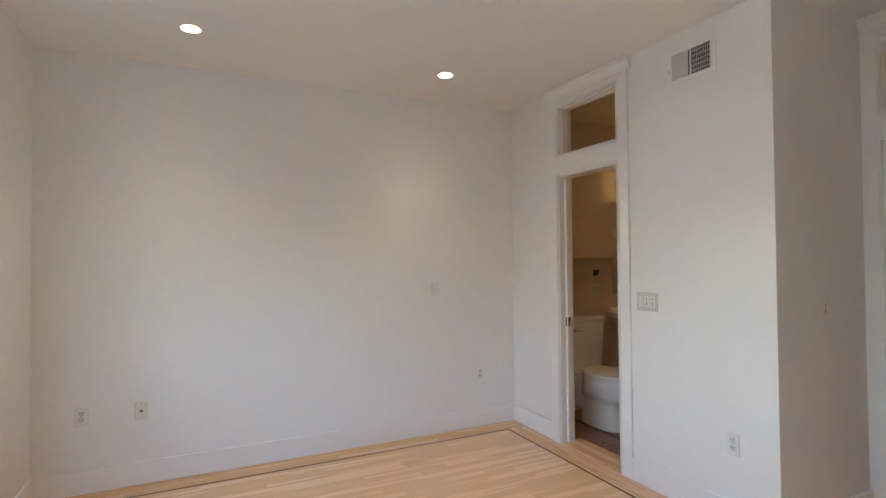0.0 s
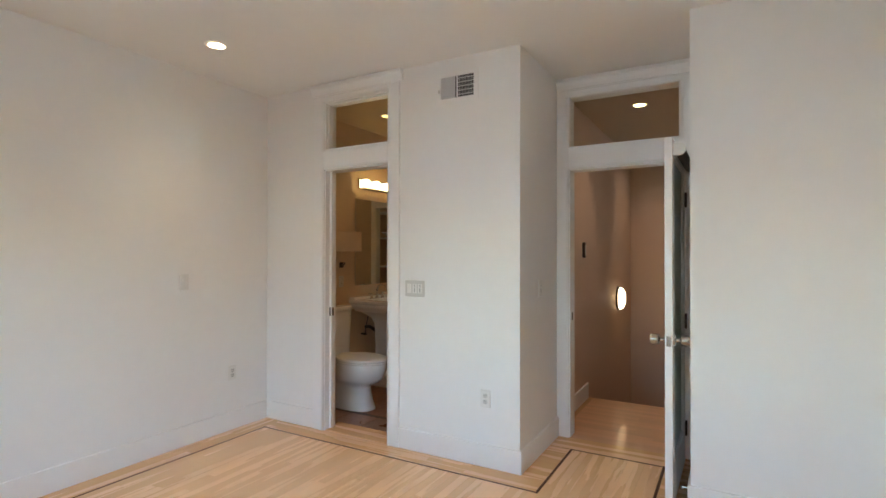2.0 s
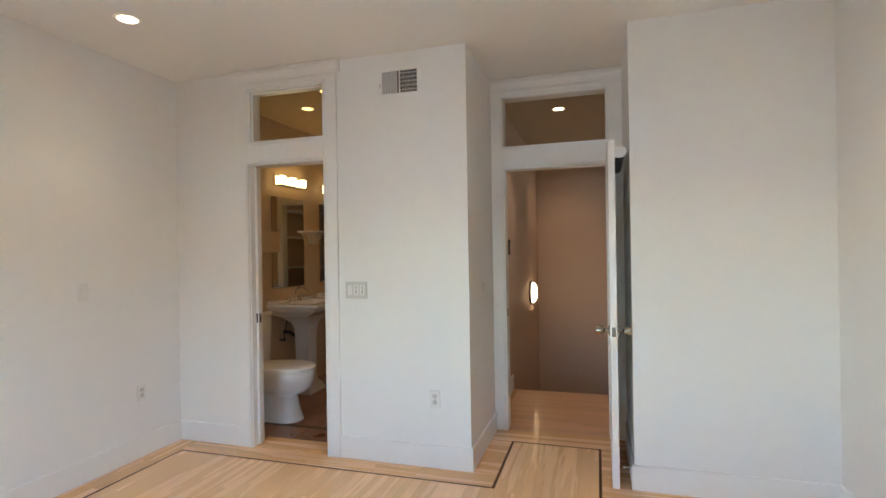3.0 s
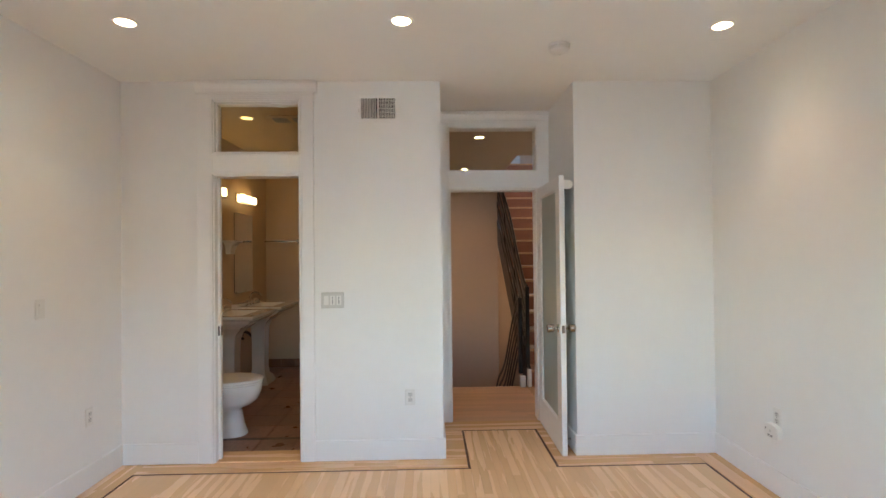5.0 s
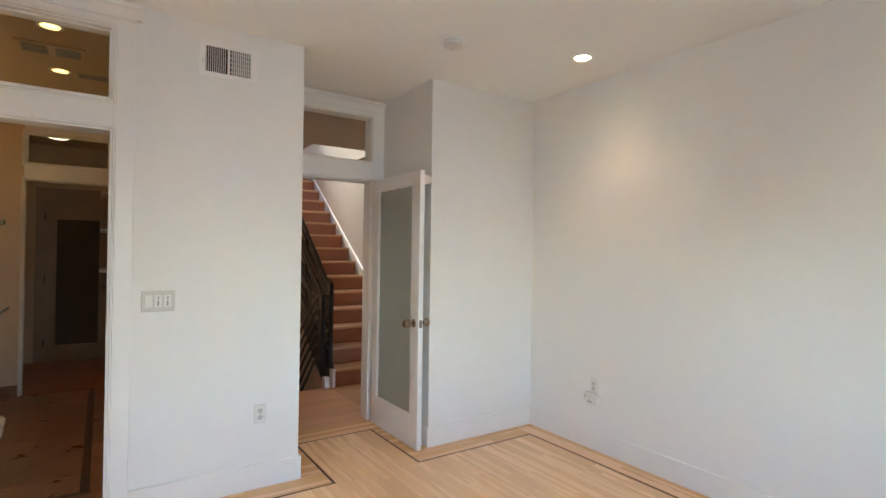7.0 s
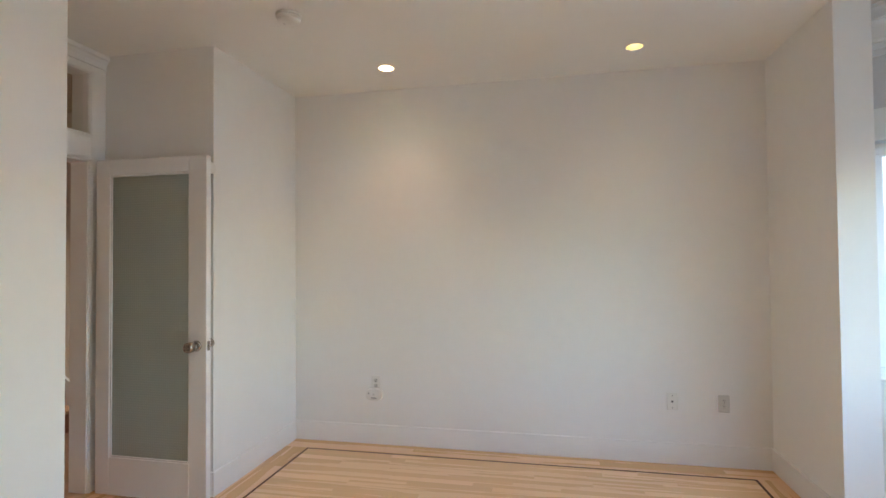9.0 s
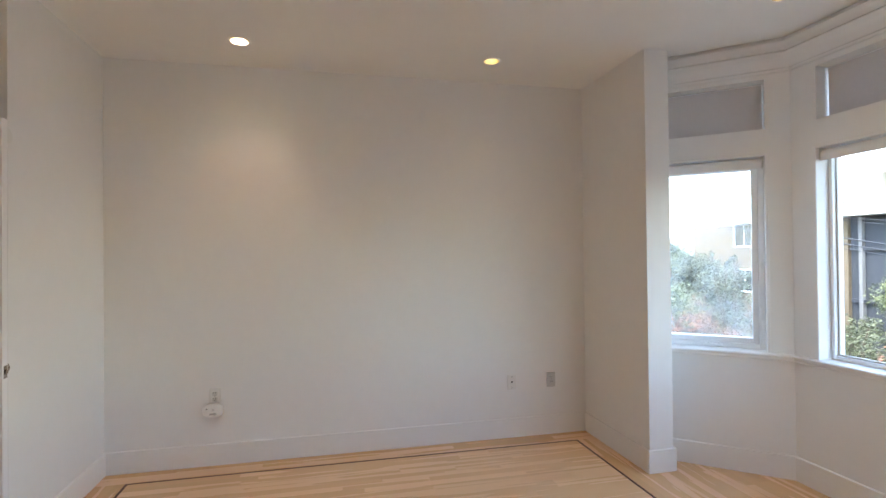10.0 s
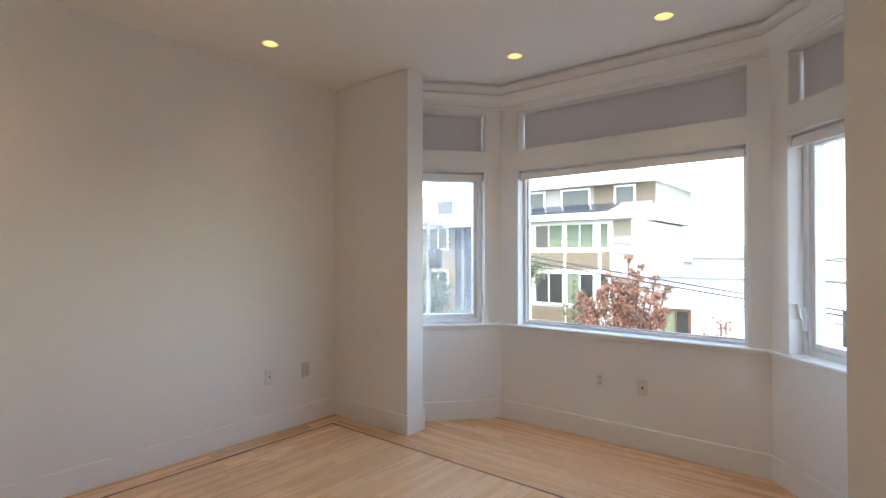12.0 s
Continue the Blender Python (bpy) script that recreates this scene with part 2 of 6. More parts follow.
def oval(cx, cy, z, rx, ry, n=28, power=2.0, back=None):
    """A super-ellipse loop; back flattens the +y half to that radius."""
    out = []
    for i in range(n):
        a = 2 * math.pi * i / n
        c, s = math.cos(a), math.sin(a)
        x = rx * math.copysign(abs(c) ** (2 / power), c)
        y = (back if back and s > 0 else ry) * math.copysign(abs(s) ** (2 / power), s)
        out.append((cx + x, cy + y, z))
    return out


def finish(name, bm, mat, smooth=False, angle=40):
    bmesh.ops.recalc_face_normals(bm, faces=bm.faces)
    me = bpy.data.meshes.new(name)
    bm.to_mesh(me)
    bm.free()
    me.materials.append(mat)
    if smooth:
        me.shade_smooth()
        me.set_sharp_from_angle(angle=radians(angle))
    return me


def thing(name, bm, mat, label="", category="", group="", kind="", smooth=False, m=None):
    ob = new(name, finish(name, bm, mat, smooth))
    if m is not None:
        ob.matrix_world = m
    return tagged(ob, label, category, group, kind)


def holder(name, m, label, category, group="", kind=""):
    ob = new(name)
    ob.empty_display_size = 0.1
    ob.matrix_world = m
    return tagged(ob, label, category, group, kind)


def part(name, bm, mat, parent, label="", smooth=False):
    ob = new(name, finish(name, bm, mat, smooth))
    ob.parent = parent
    if label:
        ob["label"] = label
    return ob


def piece(name, me, parent, m):
    """One of many alike pieces that share a mesh."""
    ob = new(name, me)
    ob.parent = parent
    ob.matrix_basis = m
    return ob


def panel(bm, length, z0, z1, thick, holes=(), skew0=0.0, skew1=0.0, start=0.0):
    """A wall along local x with its inner face at y = 0; holes are (x0, x1, z0, z1)."""
    xs = sorted({start, length, *(h[0] for h in holes), *(h[1] for h in holes)})
    for a, b in zip(xs, xs[1:]):
        mid = (a + b) / 2
        cuts = sorted((h[2], h[3]) for h in holes if h[0] < mid < h[1])
        lo = z0
        spans = []
        for c0, c1 in cuts:
            if c0 > lo:
                spans.append((lo, c0))
            lo = c1
        if lo < z1:
            spans.append((lo, z1))
        for s0, s1 in spans:
            vs = box(bm, a, b, 0, thick, s0, s1)
            for v in vs:
                if v.co.y > thick / 2:
                    if a == start and abs(v.co.x - a) < 1e-6:
                        v.co.x -= skew0
                    if b == length and abs(v.co.x - b) < 1e-6:
                        v.co.x += skew1


def along(p0, p1):
    """Pose whose x runs from p0 to p1 and whose y points to the left of that way."""
    a = math.degrees(math.atan2(p1[1] - p0[1], p1[0] - p0[0]))
    return pose(p0[0], p0[1], 0, 0, 0, a), math.dist(p0, p1)


def wall(name, p0, p1, thick, holes=(), z0=0.0, z1=2.775, mat=None, label="smooth white painted plaster wall", skew0=0.0, skew1=0.0):
    m, length = along(p0, p1)
    bm = bmesh.new()
    panel(bm, length, z0, z1, thick, holes, skew0, skew1)
    return thing(name, bm, mat or WALL, label, "wall", kind="structure", m=m)


def base(name, p0, p1, height=0.15, thick=0.016, mat=None):
    """A baseboard whose back lies on p0 - p1; it stands to the right of that way."""
    m, length = along(p0, p1)
    bm = bmesh.new()
    box(bm, 0, length, -thick, 0, 0.001, height, 0.003)
    return thing(name, bm, mat or TRIM, "white painted flat wooden baseboard", "baseboard", kind="structure", m=m)


H = 2.775
# ---- room shell ----
NORTH, SOUTH, EAST, WEST = 4.255, -0.10, 2.72, -0.755
REC = 3.54          # plane of the hall door wall
RN, RS = 1.93, 0.94  # sides of the recess
BAY = [(-0.85, 0.416), (-1.58, 1.055), (-1.58, 2.985), (-0.85, 3.624)]

wall("wall_north", (WEST - 0.3, NORTH), (8.2, NORTH), 0.15, z1=H + 0.1)
wall("wall_south", (EAST + 0.12, SOUTH), (WEST - 0.17, SOUTH), 0.15)
# east wall, with the bathroom doorway and its transom
BD0, BD1, BDH, TR0, TR1 = 2.962, 3.59, 2.09, 2.245, 2.635
wall("wall_east", (EAST, NORTH), (EAST, RN), 0.12,
     [(NORTH - BD1, NORTH - BD0, 0, BDH), (NORTH - BD1, NORTH - BD0, TR0, TR1)])
wall("wall_recess_north", (EAST + 0.12, RN), (REC + 0.12, RN), 0.10)
wall("wall_recess_south", (REC + 0.12, RS), (EAST + 0.12, RS), 0.10)
wall("wall_pier_east", (EAST + 0.01, RS), (EAST + 0.01, SOUTH - 0.15), 0.11)
HD0, HD1, HDH, HT0, HT1 = 1.055, 1.838, 2.075, 2.243, 2.632
wall("wall_hall_door", (REC, RN), (REC, RS), 0.12, [(RN - HD1, RN - HD0, 0, HDH), (RN - HD1, RN - HD0, HT0, HT1)])
# piers beside the bay
bm = bmesh.new()
box(bm, -0.93, WEST, SOUTH, 0.745, 0, H)
thing("wall_pier_south", bm, WALL, "smooth white painted wall return beside the bay", "wall", kind="structure")
bm = bmesh.new()
box(bm, -0.93, WEST, 3.345, NORTH, 0, H)
thing("wall_pier_north", bm, WALL, "smooth white painted wall return beside the bay", "wall", kind="structure")
# bay walls
BT = 0.17
SK = BT * math.tan(radians(24.4))
SIDE_L = math.dist(BAY[0], BAY[1])
MID_L = math.dist(BAY[1], BAY[2])
SILL = 0.785
side_hole = (0.145, 0.80)   # from the corner with the middle wall
HOLE_S = (SIDE_L - side_hole[1], SIDE_L - side_hole[0])
HOLE_M = (0.165, 1.80)
HOLE_N = side_hole
for nm, a, b, hole, k0, k1 in (("wall_bay_south", 0, 1, HOLE_S, 0, SK), ("wall_bay_middle", 1, 2, HOLE_M, SK, SK), ("wall_bay_north", 2, 3, HOLE_N, SK, 0)):
    wall(nm, BAY[a], BAY[b], BT, [(hole[0], hole[1], SILL - 0.02, 2.052), (hole[0] + 0.005, hole[1] + 0.005, 2.225, 2.545)], skew0=k0, skew1=k1,
         label="white painted bay wall under and around windows")

# ---- lamps in the ceiling ----
ROOM_LAMPS = [(0.12, 3.60), (1.77, 3.665), (1.75, 2.16), (1.803, 0.345), (0.155, 0.334), (-1.06, 1.50), (-1.085, 2.505)]
HALL_LAMPS = [(4.53, 1.465), (6.58, 1.49)]
BATH_LAMPS = [(3.71, 3.70), (4.227, 3.278), (5.11, 3.30), (3.31, 3.276)]


def ceiling(name, outline, lamps, z, top, holes=(), mat=None, label=""):
    """A sheet with round openings for lamps under a slab."""
    bm = bmesh.new()
    edges = []

    def loop(pts):
        vs = [bm.verts.new((x, y, z)) for x, y in pts]
        for i in range(len(vs)):
            edges.append(bm.edges.new((vs[i], vs[(i + 1) % len(vs)])))
    loop(outline)
    for x, y in lamps:
        loop([(x + 0.052 * math.cos(a * math.pi / 12), y + 0.052 * math.sin(a * math.pi / 12)) for a in range(24)])
    for h in holes:
        loop(h)
    bmesh.ops.triangle_fill(bm, use_beauty=True, use_dissolve=False, edges=edges)
    for f in bm.faces:
        if f.normal.z > 0:
            f.normal_flip()
    if not holes:
        prism(bm, outline, top, top + 0.1)
    me = bpy.data.meshes.new(name)
    bm.to_mesh(me)
    bm.free()
    me.materials.append(mat or CEIL)
    return tagged(new(name, me), label, "ceiling", kind="structure")


ceiling("ceiling", [(-1.9, SOUTH - 0.15), (REC + 0.12, SOUTH - 0.15), (REC + 0.12, RN), (EAST + 0.12, RN), (EAST + 0.12, NORTH + 0.15), (-1.9, NORTH + 0.15)],
        ROOM_LAMPS, H, H + 0.13, label="smooth off-white painted ceiling with recessed lamps")


def downlight(x, y, z, glow, power, colour, label, spread=100, tilt=(0, 0), group="ceiling downlights", deep=False):
    top = holder("downlight", pose(x, y, z), label, "ceiling light", group)
    bm = bmesh.new()
    lathe(bm, [(0.052, 0.0), (0.053, -0.003), (0.066, -0.004), (0.069, -0.001), (0.069, 0.0), (0.052, 0.0)], close_start=False, close_end=False, segs=32)
    part("trim_ring", bm, TRIM, top, "white metal trim ring", True)
    bm = bmesh.new()
    lathe(bm, [(0.0515, 0.0), (0.050, 0.03), (0.044, 0.085), (0.03, 0.11)], close_start=False, close_end=True, segs=28)
    part("reflector", bm, CONE if deep else REFLECTOR, top, "gold-tinted reflector cone", True)
    bm = bmesh.new()
    if deep:
        lathe(bm, [(0.041, 0.085), (0.040, 0.064), (0.028, 0.056), (0.004, 0.053)], segs=24)
    else:
        lathe(bm, [(0.046, 0.044), (0.043, 0.038), (0.02, 0.034), (0.004, 0.033)], segs=24)
    part("bulb", bm, BULB_DIM if deep else glow, top, "glowing lamp face", True)
    if power:
        d = bpy.data.lights.new("downlight_beam", "SPOT")
        d.energy, d.color, d.spot_size, d.spot_blend, d.shadow_soft_size = power, colour, radians(spread), 0.9, 0.03
        ob = new("downlight_beam", d)
        ob.parent = top
        ob.matrix_basis = pose(0, 0, 0.012, tilt[0], tilt[1], 0)
    return top


for i, (x, y) in enumerate(ROOM_LAMPS):
    if i == 3:
        downlight(x, y, H, BULB, 0.78, (1.0, 0.60, 0.40), "white round recessed downlight washing the wall, lit")
    elif i == 4:
        downlight(x, y, H, BULB, 0.3, (1.0, 0.76, 0.52), "white round recessed downlight with a gold cone, lit", deep=True)
    elif i < 4:
        downlight(x, y, H, BULB, 0.85, (1.0, 0.74, 0.52), "white round recessed downlight, lit")
    else:
        downlight(x, y, H, BULB, 0.5, (1.0, 0.74, 0.48), "white round recessed downlight above the bay, lit dimly", deep=True)

# ---- floor ----
bm = bmesh.new()
prism(bm, [(-1.75, SOUTH - 0.2), (EAST + 0.12, SOUTH - 0.2), (EAST + 0.12, RS - 0.1), (4.72, RS - 0.99), (4.72, RN + 0.1), (EAST + 0.12, RN + 0.1), (EAST + 0.10, NORTH + 0.2), (-1.75, NORTH + 0.2)], -0.3, -0.004)
FLOOR = thing("floor", bm, SUBFLOOR, "pale maple strip floor with a thin dark walnut inlay border", "floor", kind="structure")

# boards: strips of maple, each a piece of its own, shared by length
def board_mesh(length, width, mat, cross):
    bm = bmesh.new()
    if cross:
        box(bm, 0.0003, width - 0.0003, 0.0003, length - 0.0003, -0.012, 0.0)
    else:
        box(bm, 0.0003, length - 0.0003, 0.0003, width - 0.0003, -0.012, 0.0)
    return finish("board", bm, mat)


def lay(rects, cross, width, mat, seed, lengths=(0.55, 0.8, 1.05, 1.35, 1.7)):
    """Fills rectangles (x0, x1, y0, y1) with rows of strips; cross lays them along y."""
    rnd = random.Random(seed)
    cache = {}
    for x0, x1, y0, y1 in rects:
        a0, a1, b0, b1 = (y0, y1, x0, x1) if cross else (x0, x1, y0, y1)
        n = max(1, round((b1 - b0) / width))
        w = (b1 - b0) / n
        for i in range(n):
            a = a0
            first = True
            while a < a1 - 1e-6:
                l = rnd.choice(lengths) * (rnd.choice((0.35, 0.6, 0.9)) if first else 1)
                l = round(l, 2)
                first = False
                if a1 - (a + l) < 0.3:
                    l = a1 - a
                key = (round(l, 3), round(w, 4))
                if key not in cache:
                    cache[key] = board_mesh(l, w, mat, cross)
                b = b0 + i * w
                piece("board", cache[key], FLOOR, pose(b, a, 0) if cross else pose(a, b, 0))
                a += l


IX0, IX1, IY0, IY1 = -0.58, 2.535, 0.085, 4.068   # inlay rectangle, centre lines
NX, NY0, NY1 = 3.303, 1.135, 1.755                # its tongue into the recess
hw = 0.009

lay([(IX0 + hw, IX1 - hw, IY0 + hw, NY0 + hw), (IX0 + hw, NX - hw, NY0 + hw, NY1 - hw), (IX0 + hw, IX1 - hw, NY1 - hw, IY1 - hw)], False, 0.057, MAPLE, 3)
lay([(WEST, EAST, SOUTH, IY0 - hw), (WEST, EAST, IY1 + hw, NORTH)], False, 0.0575, MAPLE_SHADED, 5)
lay([(IX1 + hw, EAST, IY0 - hw, NY0 - hw), (IX1 + hw, EAST, NY1 + hw, IY1 + hw), (EAST, NX - hw, RS, NY0 - hw), (EAST, NX - hw, NY1 + hw, RN),
     (NX + hw, REC, RS, RN)], True, 0.0575, MAPLE_Y, 7)
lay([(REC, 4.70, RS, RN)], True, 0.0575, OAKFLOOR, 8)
lay([(WEST, IX0 - hw, IY0 - hw, IY1 + hw), (-1.62, WEST, 0.30, 3.75)], True, 0.0575, MAPLE_Y, 9)
inlay_lines = [((IX0, IY0), (IX1, IY0)), ((IX1, IY0), (IX1, NY0)), ((IX1, NY0), (NX, NY0)), ((NX, NY0), (NX, NY1)), ((NX, NY1), (IX1, NY1)),
               ((IX1, NY1), (IX1, IY1)), ((IX1, IY1), (IX0, IY1)), ((IX0, IY1), (IX0, IY0))]
for (ax, ay), (bx, by) in inlay_lines:
    bm = bmesh.new()
    ex, ey = (hw, 0) if ay == by else (0, hw)
    box(bm, min(ax, bx) - (hw if ay == by else hw - 0.0008), max(ax, bx) + (hw if ay == by else hw - 0.0008),
        min(ay, by) - (hw if ax == bx else hw - 0.0008), max(ay, by) + (hw if ax == bx else hw - 0.0008), -0.012, 0.0 if ay == by else -0.0003)
    part("inlay_strip", bm, WALNUT, FLOOR, "dark walnut inlay strip")


# ---- baseboards of the room ----
base("baseboard_north", (WEST, NORTH), (EAST, NORTH))
base("baseboard_east_north", (EAST, NORTH - 0.016), (EAST, 3.70))
base("baseboard_east_south", (EAST, 2.863), (EAST, RN - 0.016))
base("baseboard_recess_north", (EAST, RN), (REC, RN))
base("baseboard_recess_south", (REC, RS), (EAST + 0.01, RS))
base("baseboard_pier", (EAST + 0.01, RS + 0.016), (EAST + 0.01, SOUTH + 0.016))
base("baseboard_south", (EAST + 0.01, SOUTH), (WEST, SOUTH))
base("baseboard_west_south", (WEST, SOUTH + 0.016), (WEST, 0.745))
base("baseboard_pier_end", (WEST + 0.016, 0.745), (-0.93 - 0.016, 0.745))
base("baseboard_pier_back", (-0.93, 0.745), (-0.93, 0.50))
base("baseboard_west_north", (WEST, 3.345), (WEST, NORTH - 0.016))
base("baseboard_pier_end_north", (-0.93 - 0.016, 3.345), (WEST + 0.016, 3.345))


def offset_line(pts, d):
    """Shifts an open line of points to its right by d, with mitred corners."""
    out = []
    for i, p in enumerate(pts):
        p = Vector(p)
        ns = []
        for a, b in ((i - 1, i), (i, i + 1)):
            if 0 <= a and b < len(pts):
                v = (Vector(pts[b]) - Vector(pts[a])).normalized()
                ns.append(Vector((v.y, -v.x)))
        n = sum(ns, Vector((0, 0))).normalized()
        out.append(p + n * (d / n.dot(ns[0])))
    return out


def sweep(bm, pts, profile):
    """Runs a closed profile of (offset to the right, height) along a line."""
    lines = [[(*q, z) for q in offset_line(pts, d)] for d, z in profile]
    rings(bm, [[line[i] for line in lines] for i in range(len(pts))])


bm = bmesh.new()
sweep(bm, BAY, [(0.0, 0.001), (0.016, 0.001), (0.016, 0.147), (0.013, 0.15), (0.0, 0.15)])
thing("baseboard_bay", bm, TRIM, "white painted flat wooden baseboard", "baseboard", kind="structure")
bm = bmesh.new()
sweep(bm, BAY, [(0.0, 2.578), (0.012, 2.578), (0.016, 2.592), (0.012, 2.600), (0.018, 2.622), (0.034, 2.650), (0.056, 2.668), (0.070, 2.672),
                (0.076, 2.680), (0.070, 2.690), (0.060, 2.694), (0.064, 2.720), (0.076, 2.734), (0.090, 2.742), (0.060, 2.744), (0.060, 2.774), (0.0, 2.774)])
thing("crown_moulding", bm, TRIM, "white painted stepped crown moulding round the bay", "moulding", kind="structure", smooth=True)
bm = bmesh.new()
sweep(bm, BAY, [(-0.10, 0.766), (0.030, 0.766), (0.036, 0.772), (0.036, 0.780), (0.030, 0.786), (-0.10, 0.786)])
sweep(bm, BAY, [(0.0005, 0.742), (0.011, 0.742), (0.014, 0.748), (0.014, 0.7655), (0.0005, 0.7655)])
thing("window_sill", bm, TRIM, "white painted window stool and apron round the bay", "window sill", kind="structure")


# ---- windows of the bay ----
def frame_bars(bm, x0, x1, z0, z1, y0, y1, w, bevel=0.003):
    box(bm, x0, x0 + w, y0, y1, z0, z1, bevel)
    box(bm, x1 - w, x1, y0, y1, z0, z1, bevel)
    box(bm, x0 + w, x1 - w, y0, y1, z0, z0 + w, bevel)
    box(bm, x0 + w, x1 - w, y0, y1, z1 - w, z1, bevel)


def window(name, m, x0, x1, z0, z1, sash, latch_at=None, crank=False, label=""):
    top = holder(name, m, label, "window", kind="structure")
    bm = bmesh.new()
    frame_bars(bm, x0, x1, z0, z1, 0.085, BT - 0.005, 0.034 if sash else 0.022)
    part("window_frame", bm, VINYL, top, "white vinyl window frame")
    w = 0.034 if sash else 0.022
    if sash:
        bm = bmesh.new()
        frame_bars(bm, x0 + w + 0.001, x1 - w - 0.001, z0 + w + 0.001, z1 - w - 0.001, 0.098, 0.160, 0.036)
        part("sash", bm, VINYL, top, "white vinyl casement sash")
        w += 0.036
    else:
        bm = bmesh.new()
        frame_bars(bm, x0 + w, x1 - w, z0 + w, z1 - w, 0.11, 0.128, 0.010)
        part("glazing_bead", bm, PLASTIC_G, top, "grey glazing bead")
        w += 0.010
    bm = bmesh.new()
    gy = 0.148 if sash else 0.118
    box(bm, x0 + w - 0.002, x1 - w + 0.002, gy, gy + 0.004, z0 + w - 0.002, z1 - w + 0.002)
    pane = part("pane", bm, DUSTY if crank else CLEAR, top, "dusty window glass" if crank else "clear window glass")
    pane.visible_shadow = False
    bm = bmesh.new()
    box(bm, x0 - 0.020, x0 - 0.002, -0.006, -0.0005, SILL, z1 + 0.018, 0.002)
    box(bm, x1 + 0.002, x1 + 0.020, -0.006, -0.0005, SILL, z1 + 0.018, 0.002)
    box(bm, x0 - 0.002, x1 + 0.002, -0.006, -0.0005, z1 + 0.001, z1 + 0.018, 0.002)
    part("casing_bead", bm, TRIM, top, "thin white bead round the opening")
    if latch_at is not None:
        lx = latch_at
        bm = bmesh.new()
        box(bm, lx - 0.013, lx + 0.013, 0.070, 0.0845, 0.92, 1.06, 0.004, 2)
        h = part("latch", bm, VINYL, top, "white casement lock lever")
        bm = bmesh.new()
        rings(bm, [[(lx - a, b, z), (lx + a, b, z), (lx + a, b - 0.012, z), (lx - a, b - 0.012, z)] for a, b, z in
                   ((0.008, 0.069, 0.985), (0.009, 0.058, 1.0), (0.008, 0.050, 1.03), (0.006, 0.046, 1.075))])
        part("lever", bm, VINYL, h)
    if crank:
        cx = (x0 + x1) / 2 + 0.02
        bm = bmesh.new()
        box(bm, cx - 0.055, cx + 0.055, 0.062, 0.0845, z0 + 0.006, z0 + 0.026, 0.006, 2)
        c = part("crank_housing", bm, VINYL, top, "white crank operator")
        bm = bmesh.new()
        tube(bm, [(cx - 0.03, 0.066, z0 + 0.026), (cx - 0.03, 0.058, z0 + 0.036), (cx - 0.01, 0.052, z0 + 0.044), (cx + 0.035, 0.050, z0 + 0.032)], 0.006)
        lathe(bm, [(0.004, 0), (0.008, 0.004), (0.008, 0.016), (0.004, 0.02)], pose(cx + 0.035, 0.05, z0 + 0.024), 10)
        part("crank_handle", bm, VINYL, c, "folded white crank handle", True)
    return top


def blind(m, x0, x1, z1):
    """A rolled-up shade under the head of a window."""
    top = holder("roller_blind", m @ pose((x0 + x1) / 2, 0.045, z1 - 0.038), "grey fabric roller blind rolled up under the window head", "blind", "roller blinds")
    half = (x1 - x0) / 2 - 0.012
    bm = bmesh.new()
    lathe(bm, [(0.030, -half), (0.031, -half + 0.002), (0.031, half - 0.002), (0.030, half)], pose(0, 0, 0, 0, 90, 0), 24)
    part("fabric_roll", bm, SHADE_ROLL, top, "grey rolled fabric", True)
    bm = bmesh.new()
    box(bm, -half + 0.004, half - 0.004, -0.034, -0.031, -0.034, -0.002)
    box(bm, -half + 0.004, half - 0.004, -0.038, -0.027, -0.040, -0.0345, 0.002)
    part("hem_bar", bm, SHADE_ROLL, top, "grey fabric hem with bar")
    for sx in (-1, 1):
        bm = bmesh.new()
        box(bm, sx * (half + 0.006) - 0.004, sx * (half + 0.006) + 0.004, -0.030, 0.030, -0.032, 0.037, 0.002)
        part("bracket", bm, PLASTIC_G, top, "grey end bracket")


def transom_window(name, m, x0, x1, z0, z1):
    top = holder(name, m, "fixed transom window above the bay window", "window", kind="structure")
    bm = bmesh.new()
    frame_bars(bm, x0, x1, z0, z1, 0.115, BT - 0.005, 0.025)
    part("window_frame", bm, VINYL, top, "white vinyl frame")
    bm = bmesh.new()
    box(bm, x0 + 0.024, x1 - 0.024, 0.135, 0.139, z0 + 0.024, z1 - 0.024)
    part("pane", bm, CLEAR, top, "clear glass").visible_shadow = False
    sh = holder("transom_shade", m, "flat grey fabric shade drawn over the transom window", "shade", "transom shades")
    bm = bmesh.new()
    box(bm, x0 + 0.009, x1 - 0.009, 0.086, 0.088, z0 + 0.003, z1 - 0.012)
    part("fabric", bm, SHADE, sh, "grey shade fabric")
    bm = bmesh.new()
    lathe(bm, [(0.011, x0 + 0.004), (0.011, x1 - 0.004)], pose(0, 0.098, z1 - 0.014, 0, 90, 0), 16)
    part("head_tube", bm, SHADE_ROLL, sh, "grey head tube", True)


